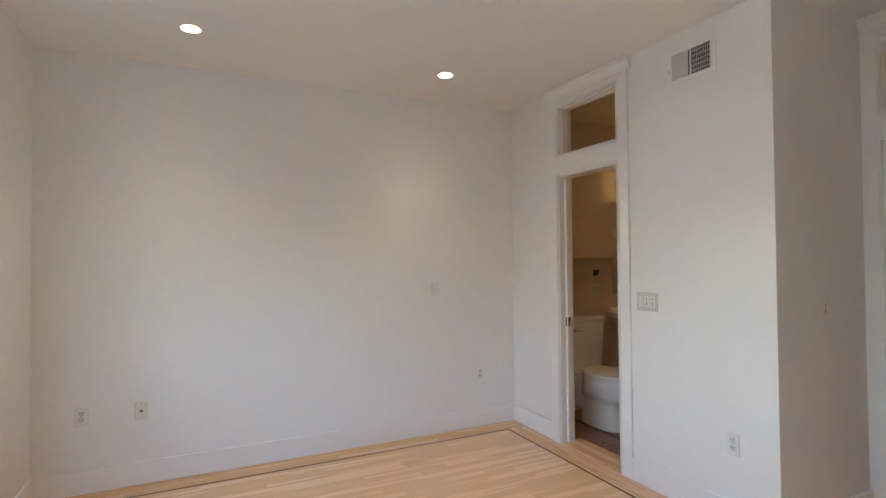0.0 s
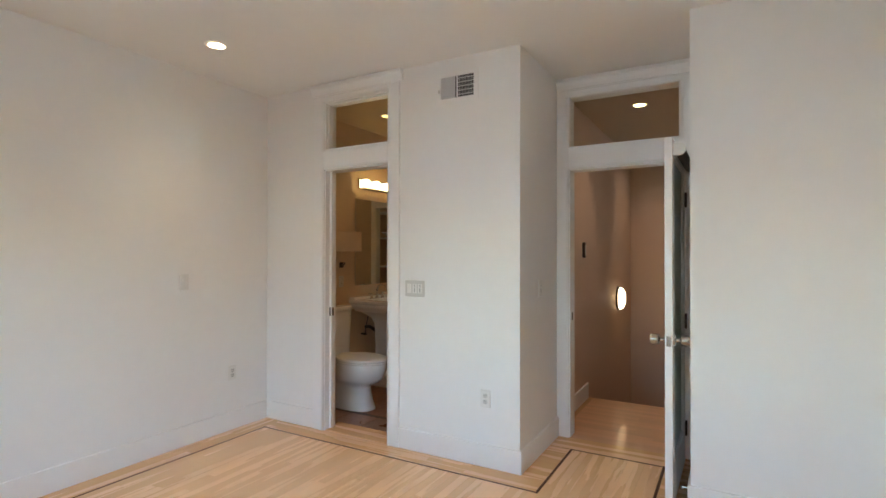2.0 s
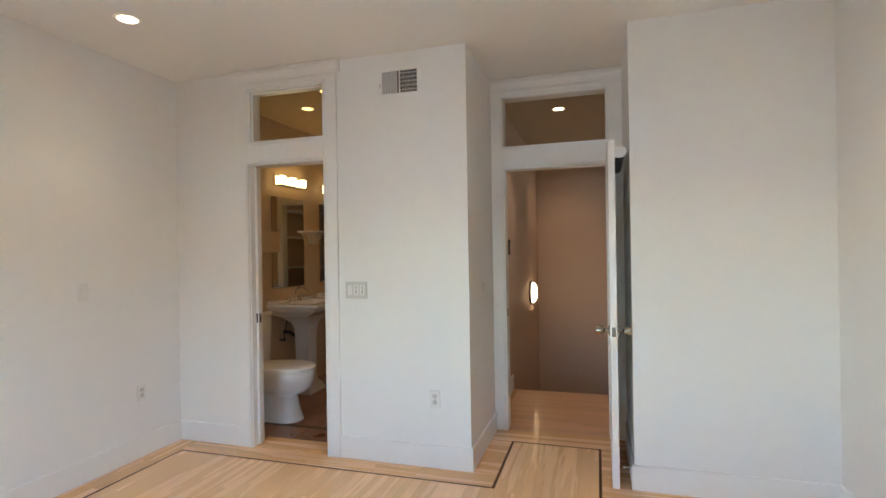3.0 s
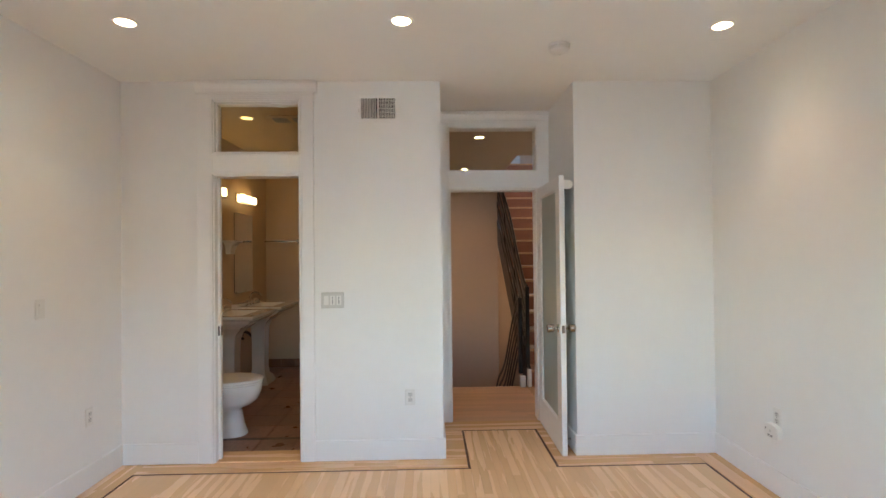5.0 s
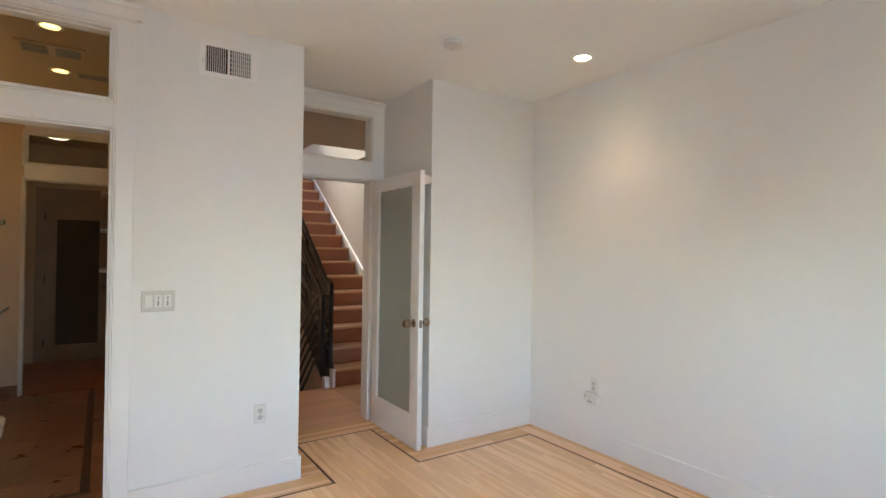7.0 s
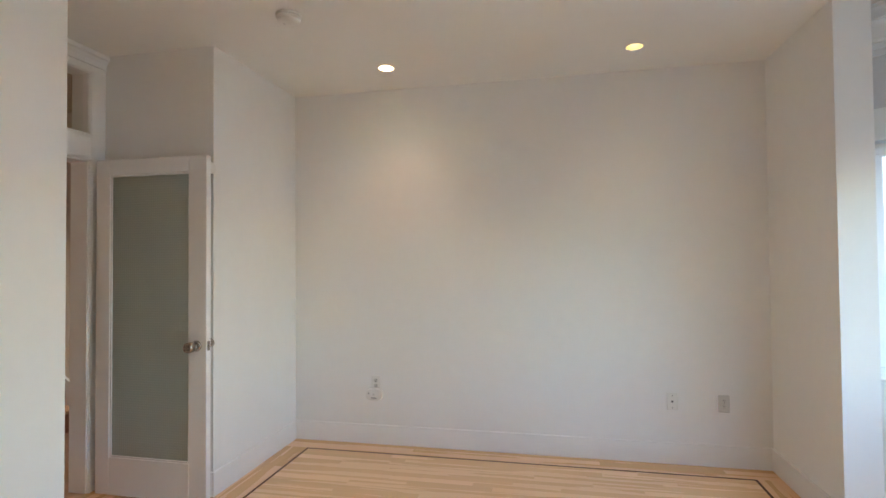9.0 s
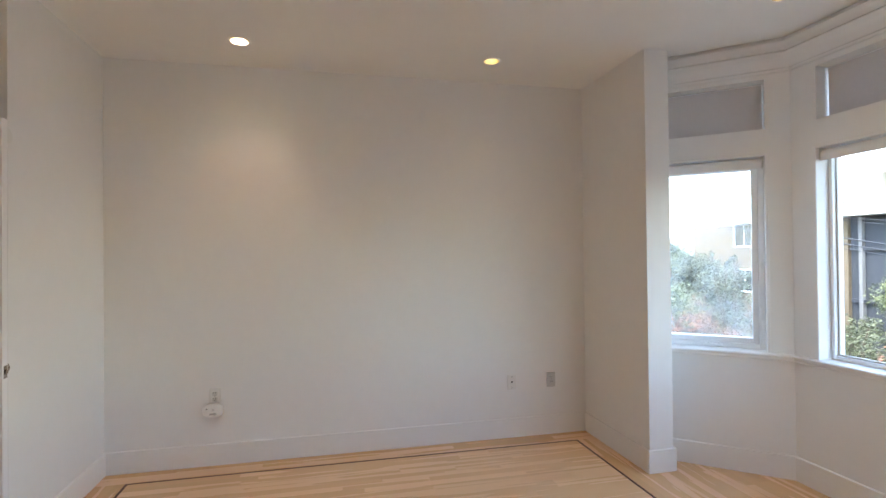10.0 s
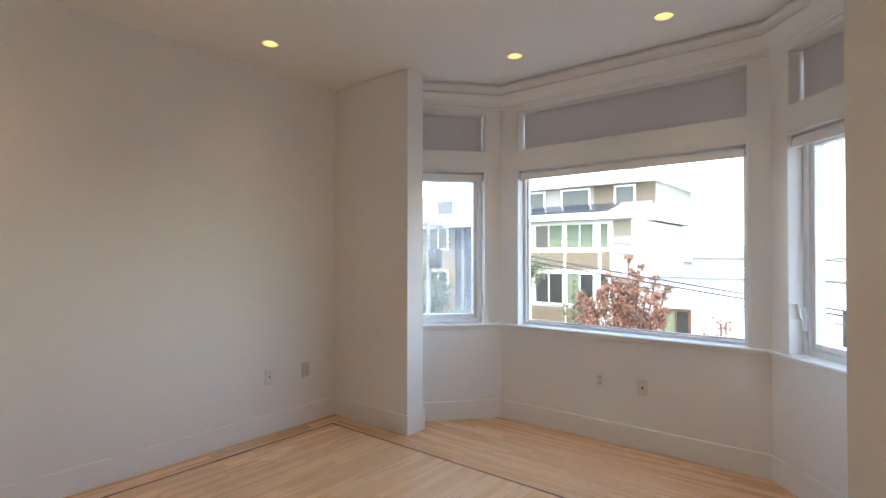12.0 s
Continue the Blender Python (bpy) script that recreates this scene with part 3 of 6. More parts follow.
M_S, _l = along(BAY[0], BAY[1])
M_M, _l = along(BAY[1], BAY[2])
M_N, _l = along(BAY[2], BAY[3])
for nm, m, hole, sash, latch, crank in (("window_1", M_S, HOLE_S, True, HOLE_S[1] - 0.018, True), ("window_2", M_M, HOLE_M, False, None, False), ("window_3", M_N, HOLE_N, True, HOLE_N[0] + 0.018, False)):
    window(nm, m, hole[0] + 0.002, hole[1] - 0.002, 0.787, 2.050, sash, latch, crank,
           "white vinyl casement window, closed" if sash else "large fixed picture window in the bay")
    blind(m, hole[0] + 0.003, hole[1] - 0.003, 2.051)
    transom_window(nm.replace("window", "window_transom"), m, hole[0] + 0.006, hole[1] + 0.004, 2.226, 2.544)


# ---- door surrounds ----
def surround(name, m, x0, x1, zd, t0, t1, wl, wr, cap_l, cap_r, depth, z_cap=2.68, label="", stop=0.010, glass=0.050):
    """Casing boards, rails, head cap, jamb liners and transom of a doorway, in its wall's own axes."""
    top = holder(name, m, label, "doorway", kind="structure")
    th = 0.019

    def board(nm, a, b, z0, z1, y0=-th, y1=-0.0005, bev=0.002):
        bm = bmesh.new()
        box(bm, a, b, y0, y1, z0, z1, bev)
        return part(nm, bm, TRIM, top)
    board("casing", x0 - wl, x0, 0.001, z_cap)
    board("casing", x1, x1 + wr, 0.001, z_cap)
    board("rail", x0, x1, zd, t0)
    board("head_board", x0, x1, t1, z_cap)
    bm = bmesh.new()
    box(bm, x0 - wl - 0.004, x1 + wr + 0.004, -0.026, 0, z_cap, z_cap + 0.012, 0.003)
    rings(bm, [[(a, y, z) for y, z in ((-0.0005, z_cap + 0.012), (-0.020, z_cap + 0.012), (-0.024, z_cap + 0.035), (-0.036, z_cap + 0.058), (-0.048, z_cap + 0.066), (-0.048, z_cap + 0.0905), (-0.0005, z_cap + 0.0905))]
               for a in (x0 - cap_l, x1 + cap_r)])
    part("head_cap", bm, TRIM, top, "white moulded head cap")
    # stepped moulding round both openings
    for za, zb in ((0.001, zd), (t0, t1)):
        bm = bmesh.new()
        for w0, w1, y in ((0.003, 0.011, -0.026), (0.0145, 0.021, -0.0235)):
            foot = za if za < 0.1 else za - w1
            box(bm, x0 - w1, x0 - w0, y, -th - 0.0005, foot, zb + w1, 0.002)
            box(bm, x1 + w0, x1 + w1, y, -th - 0.0005, foot, zb + w1, 0.002)
            box(bm, x0 - w0, x1 + w0, y, -th - 0.0005, zb + w0, zb + w1, 0.002)
            if za > 0.1:
                box(bm, x0 - w0, x1 + w0, y, -th - 0.0005, za - w1, za - w0, 0.002)
        part("moulding", bm, TRIM, top, "stepped white moulding round the opening")
    for za, zb in ((0.001, zd), (t0, t1)):
        bm = bmesh.new()
        if za < 0.1:
            box(bm, x0, x0 + 0.010, -0.010, depth - 0.002, za, zb, 0.002)
            box(bm, x1 - 0.010, x1, -0.010, depth - 0.002, za, zb, 0.002)
            box(bm, x0 + 0.010, x1 - 0.010, -0.010, depth - 0.002, zb - 0.010, zb, 0.002)
            part("jamb_liner", bm, TRIM, top)
        else:
            frame_bars(bm, x0, x1, za, zb, -0.012, depth - 0.002, stop, 0.002)
            if stop > 0.008:
                frame_bars(bm, x0 + stop, x1 - stop, za + stop, zb - stop, 0.020, depth - 0.025, stop, 0.002)
            part("transom_frame", bm, TRIM, top, "white stepped transom frame")
            bm = bmesh.new()
            inset = stop - 0.001 if stop < 0.008 else 2 * stop - 0.002
            box(bm, x0 + inset, x1 - inset, depth - glass - 0.005, depth - glass, za + inset, zb - inset)
            part("pane", bm, CLEAR, top, "clear transom glass").visible_shadow = False
    return top


M_E, _l = along((EAST, NORTH), (EAST, RN))
bath_way = surround("door_1", M_E, NORTH - BD1, NORTH - BD0, BDH, TR0, TR1, 0.11, 0.10, 0.128, 0.128, 0.12, label="white painted bathroom doorway with a glazed transom")
M_H, _l = along((REC, RN), (REC, RS))
surround("door_2", M_H, RN - HD1, RN - HD0, HDH, HT0, HT1, 0.094, 0.114, 0.0945, 0.1145, 0.12, stop=0.005, glass=0.085, label="white painted hall doorway with a glazed transom")
# pocket door, slid into the wall
pocket = holder("pocket_door", pose(EAST + 0.060, BD1 - 0.028, 0.008), "white pocket door slid almost fully into the wall", "door")
bm = bmesh.new()
box(bm, -0.018, 0.018, 0, 0.62, 0, 2.07, 0.002)
part("door_leaf", bm, TRIM, pocket)
bm = bmesh.new()
box(bm, -0.0125, 0.0125, -0.0025, 0.001, 0.905, 0.975, 0.001)
plate = part("edge_pull", bm, NICKEL, pocket, "satin nickel edge pull plate")
bm = bmesh.new()
box(bm, -0.006, 0.006, -0.0035, -0.002, 0.925, 0.955)
part("pull_slot", bm, SLOT, plate)
bm = bmesh.new()
box(bm, -0.0195, -0.0175, 0.006, 0.05, 0.905, 0.975, 0.0005)
part("face_plate", bm, BRONZE, pocket, "dark face plate")

# glazed hall door, open against the pier
DW, DTH = 0.782, 0.040
leaf = holder("hall_door", pose(3.467, 1.020, 0.010, 0, 0, 179.6), "white painted door with one frosted glass light, standing open", "door")


def dbox(bm, x0, x1, z0, z1, y0=-DTH, y1=0.0, bev=0.002):
    box(bm, x0, x1, y0, y1, z0, z1, bev)


GX0, GX1, GZ0, GZ1 = 0.100, DW - 0.118, 0.228, 1.963
bm = bmesh.new()
dbox(bm, 0, GX0, 0, 2.058)
dbox(bm, GX1, DW, 0, 2.058)
dbox(bm, GX0, GX1, 0, GZ0)
dbox(bm, GX0, GX1, GZ1, 2.058)
part("door_frame", bm, TRIM, leaf, "white painted stiles and rails")
bm = bmesh.new()
box(bm, GX0 - 0.004, GX1 + 0.004, -DTH / 2 - 0.004, -DTH / 2 + 0.004, GZ0 - 0.004, GZ1 + 0.004)
part("glass_light", bm, FROST, leaf, "frosted greenish glass")
bm = bmesh.new()
frame_bars(bm, GX0, GX1, GZ0, GZ1, -DTH + 0.006, -DTH / 2 - 0.0045, 0.010, 0.002)
frame_bars(bm, GX0, GX1, GZ0, GZ1, -DTH / 2 + 0.0045, -0.006, 0.010, 0.002)
part("glazing_bead", bm, TRIM, leaf)
for side in (-1, 1):
    y0 = 0.0 if side > 0 else -DTH
    kz, kx = 0.925, DW - 0.065
    bm = bmesh.new()
    lathe(bm, [(0.032, 0.0), (0.032, 0.004), (0.028, 0.009), (0.012, 0.012), (0.011, 0.030), (0.018, 0.034), (0.027, 0.037), (0.030, 0.041), (0.0285, 0.044),
               (0.030, 0.047), (0.030, 0.080), (0.027, 0.084), (0.006, 0.085)], pose(kx, y0, kz, -90 * side, 0, 0), 28)
    knob = part("knob", bm, NICKEL, leaf, "satin nickel knob on a round rose", True)
    bm = bmesh.new()
    for i in range(4):
        for k in range(4):
            ex, ez = (i - 1.5) * 0.0085, (k - 1.5) * 0.0085
            lathe(bm, [(0.0026, 0.0852), (0.0020, 0.0862)], pose(kx + ex, y0, kz + ez, -90 * side, 0, 0), 8)
    part("dimples", bm, DARKMETAL, knob, "grid of small dark dimples")
bm = bmesh.new()
box(bm, DW - 0.0005, DW + 0.002, -DTH / 2 - 0.012, -DTH / 2 + 0.012, 0.897, 0.953, 0.0006)
box(bm, DW + 0.001, DW + 0.010, -DTH / 2 - 0.006, -DTH / 2 + 0.006, 0.915, 0.935, 0.003)
part("latch_plate", bm, NICKEL, leaf, "satin nickel latch plate")
for hz in (0.22, 0.95, 1.78):
    bm = bmesh.new()
    lathe(bm, [(0.004, -0.052), (0.0075, -0.05), (0.0075, 0.05), (0.004, 0.052)], pose(-0.006, 0.006, hz), 12)
    box(bm, -0.004, 0.030, 0.0003, 0.003, hz - 0.045, hz + 0.045)
    part("hinge", bm, BRONZE, leaf, "dark bronze butt hinge", True)
# shade tube on the back of the leaf
bm = bmesh.new()
lathe(bm, [(0.028, 0.035), (0.028, DW - 0.040)], pose(0, 0.0335, 1.992, 0, 90, 0), 24)
part("shade_roll", bm, DARKTUBE, leaf, "dark brown rolled fabric shade", True)
for ex in (0.012, DW - 0.040):
    bm = bmesh.new()
    rings(bm, [[(x, 0.0006 + yy, 1.992 + zz) for yy, zz in [(0, -0.032), (0, 0.034)] + [(0.033 + 0.034 * math.cos(a), 0.034 * math.sin(a)) for a in [math.pi / 2 - k * math.pi / 10 for k in range(11)]]]
               for x in (ex, ex + 0.024)])
    part("shade_end_cap", bm, PLASTIC, leaf, "white rounded end cap")
# door stop on the recess baseboard
stop = holder("door_stop", pose(2.86, RS + 0.016, 0.075, -90, 0, 0), "small chrome door stop screwed to the baseboard", "door stop")
bm = bmesh.new()
lathe(bm, [(0.013, 0), (0.013, 0.003), (0.005, 0.006), (0.005, 0.030)], segs=14)
part("stem", bm, CHROME, stop, "", True)
bm = bmesh.new()
lathe(bm, [(0.007, 0.030), (0.009, 0.032), (0.009, 0.040), (0.006, 0.043)], segs=14)
part("tip", bm, PLASTIC, stop, "white rubber tip", True)


# ---- plates on the walls ----
def on_wall(x, y, z, facing):
    """Pose on a wall: local x along it, y out of it, z up. facing: the way it looks out, in degrees from +x."""
    return pose(x, y, z, 0, 0, facing - 90)


def plate_body(top, w, h, mat):
    bm = bmesh.new()
    rings(bm, [[(sx * (w / 2 - a), y, sz * (h / 2 - a)) for sx, sz in ((-1, -1), (1, -1), (1, 1), (-1, 1))] for a, y in ((0, 0.0004), (0, 0.003), (0.004, 0.006))])
    return part("cover_plate", bm, mat, top)


def outlet(m, label="white duplex power outlet with cover plate", mat=None):
    top = holder("power_outlet", m, label, "outlet", "wall outlets")
    plate_body(top, 0.072, 0.116, mat or PLASTIC)
    for dz in (-0.020, 0.020):
        bm = bmesh.new()
        rings(bm, [[(0.0165 * max(-1, min(1, 1.25 * math.cos(a))), y, dz + 0.0165 * max(-0.85, min(0.85, 1.1 * math.sin(a)))) for a in [k * math.pi / 10 for k in range(20)]] for y in (0.005, 0.0078)])
        rec = part("receptacle", bm, PLASTIC_G, top)
        bm = bmesh.new()
        for sx in (-0.0062, 0.0062):
            box(bm, sx - 0.0013, sx + 0.0013, 0.0076, 0.0083, dz + 0.001, dz + 0.010)
        lathe(bm, [(0.0026, 0), (0.0026, 0.0008)], pose(0, 0.0076, dz - 0.008, -90, 0, 0), 8)
        part("slots", bm, SLOT, rec)
    bm = bmesh.new()
    lathe(bm, [(0.0032, 0), (0.0026, 0.0012)], pose(0, 0.0058, 0, -90, 0, 0), 8)
    part("screw", bm, NICKEL, top)


def jack(m):
    top = holder("cable_jack", m, "almond cable jack plate with a small dark socket", "outlet", "cable jacks")
    plate_body(top, 0.074, 0.118, material("almond", (0.72, 0.69, 0.60), 0.35))
    bm = bmesh.new()
    lathe(bm, [(0.0085, 0), (0.0085, 0.003), (0.005, 0.003), (0.005, 0.011), (0.002, 0.011)], pose(0, 0.0055, -0.004, -90, 0, 0), 12)
    part("socket", bm, BRONZE, top, "small dark threaded socket", True)
    for dz in (-0.042, 0.042):
        bm = bmesh.new()
        lathe(bm, [(0.003, 0), (0.0025, 0.001)], pose(0, 0.0058, dz, -90, 0, 0), 8)
        part("screw", bm, NICKEL, top)


def switches(m, n, label, sliders=()):
    top = holder("light_switch", m, label, "light switch", "light switches")
    w = 0.072 + 0.046 * (n - 1)
    plate_body(top, w, 0.116, PLASTIC_G if n > 1 else PLASTIC)
    for k in range(n):
        cx = (k - (n - 1) / 2) * 0.046
        bm = bmesh.new()
        rings(bm, [[(cx + sx * 0.0168, y, sz * 0.0335) for sx, sz in ((-1, -1), (1, -1), (1, 1), (-1, 1))] for y in (0.005, 0.0068)])
        f = part("rocker_frame", bm, PLASTIC, top)
        bm = bmesh.new()
        if k in sliders:
            box(bm, cx - 0.004, cx + 0.004, 0.0066, 0.0073, -0.026, 0.026)
            part("slot", bm, PLASTIC_D, f)
            bm = bmesh.new()
            box(bm, cx - 0.007, cx + 0.007, 0.007, 0.012, 0.004, 0.012, 0.002)
            part("slider", bm, PLASTIC, f)
        else:
            vs = box(bm, cx - 0.0145, cx + 0.0145, 0.0066, 0.0085, -0.031, 0.031)
            for v in vs:
                if v.co.y > 0.008 and v.co.z > 0:
                    v.co.y += 0.003
            part("rocker", bm, PLASTIC, f)


outlet(on_wall(-0.497, NORTH, 0.48, -90))
jack(on_wall(-0.173, NORTH, 0.479, -90))
outlet(on_wall(2.365, NORTH, 0.455, -90))
switches(on_wall(1.945, NORTH, 1.203, -90), 1, "white single rocker switch on the plain wall")
switches(on_wall(EAST, 2.732, 1.167, 180), 3, "grey three-gang switch plate with two dimmers beside the bathroom door", sliders=(0, 1))
outlet(on_wall(EAST, 2.172, 0.452, 180))
switches(on_wall(3.118, RN, 1.17, -90), 1, "white single dimmer switch in the door recess", sliders=(0,))
outlet(on_wall(2.046, SOUTH, 0.472, 90))
blank = holder("phone_jack", on_wall(-0.123, SOUTH, 0.430, 90), "white phone jack plate with a small dark socket", "outlet")
plate_body(blank, 0.072, 0.116, PLASTIC)
bm = bmesh.new()
box(bm, -0.006, 0.006, 0.0058, 0.0072, -0.006, 0.008, 0.001)
part("socket", bm, SLOT, blank, "dark phone socket")
for dz in (-0.042, 0.042):
    bm = bmesh.new()
    lathe(bm, [(0.0036, 0), (0.0028, 0.0012)], pose(0, 0.0058, dz, -90, 0, 0), 8)
    part("screw", bm, DARKMETAL, blank)
outlet(on_wall(-0.454, SOUTH, 0.430, 90), "greyish duplex outlet near the corner", PLASTIC_G)
outlet(on_wall(-1.58, 1.91, 0.441, 0))
jack(on_wall(-1.58, 2.218, 0.433, 0))
# plug-in alarm under the south outlet
al = holder("plug_in_alarm", on_wall(2.05, SOUTH, 0.388, 90), "white rounded plug-in gas alarm in a wall outlet", "alarm")
bm = bmesh.new()
rings(bm, [[(x, y, z) for x, z, _q in oval(0, 0, 0, 0.068 * k, 0.046 * k, 36, 2.8)] for k, y in ((0.90, 0.0085), (1.0, 0.014), (1.0, 0.036), (0.94, 0.044), (0.70, 0.0475))])
part("body", bm, PLASTIC, al, "", True)
bm = bmesh.new()
lathe(bm, [(0.009, 0), (0.008, 0.002)], pose(0, 0.0468, 0.004, -90, 0, 0), 16)
part("button", bm, PLASTIC_G, al, "grey test button", True)
bm = bmesh.new()
lathe(bm, [(0.005, 0), (0.005, 0.002)], pose(0.040, 0.0458, 0.012, -90, 0, 0), 12)
part("indicator", bm, SLOT, al, "dark indicator")
bm = bmesh.new()
for k in range(3):
    box(bm, -0.022, 0.022, 0.0465, 0.048, -0.020 - 0.005 * k, -0.018 - 0.005 * k)
part("sound_slots", bm, SLOT, al)

# wall register above the switches
vent = holder("air_register", on_wall(EAST, 2.388, 2.574, 180), "white steel wall register with two banks of louvres", "vent")
VW, VH = 0.325, 0.205
bm = bmesh.new()
for a, b, c, d in ((-VW / 2, VW / 2, VH / 2 - 0.028, VH / 2), (-VW / 2, VW / 2, -VH / 2, -VH / 2 + 0.028), (-VW / 2, -VW / 2 + 0.036, -VH / 2 + 0.028, VH / 2 - 0.028),
                   (VW / 2 - 0.036, VW / 2, -VH / 2 + 0.028, VH / 2 - 0.028), (-0.006, 0.006, -VH / 2 + 0.028, VH / 2 - 0.028)):
    box(bm, a, b, 0.0005, 0.006, c, d, 0.0015)
part("frame", bm, TRIM, vent)
# No duct is built: a thin near-black sheet paints its darkness.
bm = bmesh.new()
box(bm, -VW / 2 + 0.02, VW / 2 - 0.02, 0.0002, 0.0008, -VH / 2 + 0.02, VH / 2 - 0.02)
part("backing", bm, SLOT, vent, "near-black sheet painting the dark of the duct")
for bank in (-1, 1):
    for k in range(10):
        cx = bank * (0.0175 + 0.0115 * k)
        bm = bmesh.new()
        vs = box(bm, cx - 0.0008, cx + 0.0008, 0.0012, 0.010, -VH / 2 + 0.029, VH / 2 - 0.029)
        for v in vs:
            if v.co.y > 0.006:
                v.co.x += 0.0045 * bank
        part("louvre", bm, TRIM, vent)
for k in range(5):
    bm = bmesh.new()
    z = -0.056 + 0.028 * k
    box(bm, -VW / 2 + 0.037, -0.0065, 0.0009, 0.0020, z - 0.003, z + 0.003)
    part("damper_blade", bm, PLASTIC_G, vent, "grey damper blade")
bm = bmesh.new()
box(bm, VW / 2 - 0.024, VW / 2 - 0.018, 0.005, 0.016, -0.030, -0.006, 0.002)
part("damper_lever", bm, PLASTIC_G, vent)

# smoke alarm
sm = holder("smoke_alarm", pose(2.076, 1.207, H, 180, 0, 0), "white round smoke alarm on the ceiling", "smoke alarm")
bm = bmesh.new()
lathe(bm, [(0.066, 0.0005), (0.068, 0.004), (0.067, 0.014)], segs=36)
part("base", bm, PLASTIC, sm, "", True)
bm = bmesh.new()
lathe(bm, [(0.060, 0.0145), (0.064, 0.018), (0.062, 0.034), (0.052, 0.042), (0.012, 0.045)], segs=36)
part("cover", bm, PLASTIC, sm, "", True)
# Solid near-black ring; the shade between base and cover is its colour.
bm = bmesh.new()
lathe(bm, [(0.0605, 0.0142), (0.0605, 0.0178)], segs=36)
part("sensing_gap_shade", bm, SLOT, sm, "near-black ring painting the shade in the rim gap")
bm = bmesh.new()
lathe(bm, [(0.008, 0.044), (0.007, 0.047)], pose(0.03, 0.012, -0.001), 12)
part("test_button", bm, PLASTIC_G, sm)

# ---- hall and stairs ----
wall("wall_hall_north", (REC + 0.12, 1.985), (10.5, 1.985), 0.12, z0=-3.0, z1=5.4, mat=HALLWALL, label="beige painted stairwell wall")
wall("wall_hall_south", (10.5, -0.03), (REC + 0.12, -0.03), 0.12, z0=-3.0, z1=5.4, mat=STAIRWALL_DIM, label="white stairwell wall, dim light put into its greyish beige colour")
wall("wall_hall_east", (10.4, 1.985), (10.4, -0.03), 0.12, z0=-3.0, z1=5.4, label="white painted upper stairwell wall")
wall("wall_hall_west", (REC + 0.12, -0.03), (REC + 0.12, RS), 0.10, label="white painted hall wall")
bm = bmesh.new()
panel(bm, 3.0, H + 0.13, 5.4, 0.1)
thing("wall_upper_landing", bm, WALL, "white painted upper stairwell wall", "wall", kind="structure", m=pose(5.46, -0.03, 0, 0, 0, 90))
bm = bmesh.new()
box(bm, 7.2, 7.32, 0.9215, 1.985, -3.0, H)
thing("wall_stairwell_end", bm, HALLWALL, "beige painted stairwell end wall", "wall", kind="structure")
OPEN = (5.56, 9.6, 0.0, 0.87)
ceiling("ceiling_hall", [(REC + 0.06, -0.15), (10.5, -0.15), (10.5, 2.1), (REC + 0.06, 2.1)], HALL_LAMPS, H, H + 0.13, mat=HALLCEIL_DIM,
        label="beige hall ceiling, darkened in colour for the weak light up there", holes=[[(OPEN[0], OPEN[2]), (OPEN[1], OPEN[2]), (OPEN[1], OPEN[3]), (OPEN[0], OPEN[3])]])
bm = bmesh.new()
box(bm, REC + 0.06, OPEN[0] - 0.02, -0.1, 2.1, H + 0.12, H + 0.2)
box(bm, OPEN[0] - 0.02, 10.5, OPEN[3] + 0.01, 2.1, H + 0.12, H + 0.2)
thing("floor_upper", bm, SUBFLOOR, "timber floor of the storey above", "floor", kind="structure")
bm = bmesh.new()
box(bm, OPEN[0], OPEN[1], OPEN[3] + 0.001, OPEN[3] + 0.02, H + 0.001, H + 0.25)
box(bm, OPEN[0] - 0.02, OPEN[0] - 0.001, OPEN[2], OPEN[3], H + 0.001, H + 0.25)
thing("trim_stair_opening", bm, TRIM, "white trim round the stair opening", "trim", kind="structure")
# upper roof with a skylight over the stairs
bm = bmesh.new()
panel(bm, 7.2, -0.2, 2.2, 0.12, [(3.3, 5.3, 0.2, 0.95)])
thing("roof", bm, WALL, "white ceiling with a skylight opening over the stairs", "roof", kind="structure", m=Matrix.Translation((3.5, 0, 5.4)) @ pose(0, 0, 0, -90, 0, 0))
base("baseboard_hall_north", (REC + 0.12, 1.985), (4.70, 1.985), mat=TRIM)

RISE, RUN, SX = 0.19, 0.25, 4.70
stair = holder("staircase_up", pose(SX, 0.0, 0), "straight wooden stair rising to the next floor", "staircase", kind="structure")
riser_bm = bmesh.new()
box(riser_bm, 0.0, 0.018, 0.004, 0.882, -RISE + 0.0005, -0.0275)
RISER = finish("riser", riser_bm, OAKRED)
tread_bm = bmesh.new()
box(tread_bm, -0.024, RUN + 0.018, 0.004, 0.892, -0.027, 0.0, 0.006, 2)
TREAD = finish("tread", tread_bm, OAKTREAD)
for k in range(17):
    piece("riser", RISER, stair, pose(RUN * k, 0, RISE * (k + 1)))
    piece("tread", TREAD, stair, pose(RUN * k, 0, RISE * (k + 1)))
bm = bmesh.new()
rings(bm, [[(x, y, z) for x, z in ((-0.03, 0.0), (0.02, -0.0), (RUN * 17, RISE * 17 - 0.25), (RUN * 17, RISE * 17 + 0.14), (-0.03, 0.26))] for y in (-0.0295, -0.008)])
part("skirt_board", bm, TRIM, stair, "white painted wall string")
bm = bmesh.new()
rings(bm, [[(x, y, z) for x, z in ((0.0, -0.12), (0.2, -0.06), (RUN * 17, RISE * 17 - 0.28), (RUN * 17, RISE * 17 + 0.03), (0.0, 0.20))] for y in (0.895, 0.925)])
part("outer_string", bm, IRON, stair, "black steel outer string")
bm = bmesh.new()
box(bm, -0.03, 0.05, 0.895, 0.932, 0.001, 0.20, 0.003)
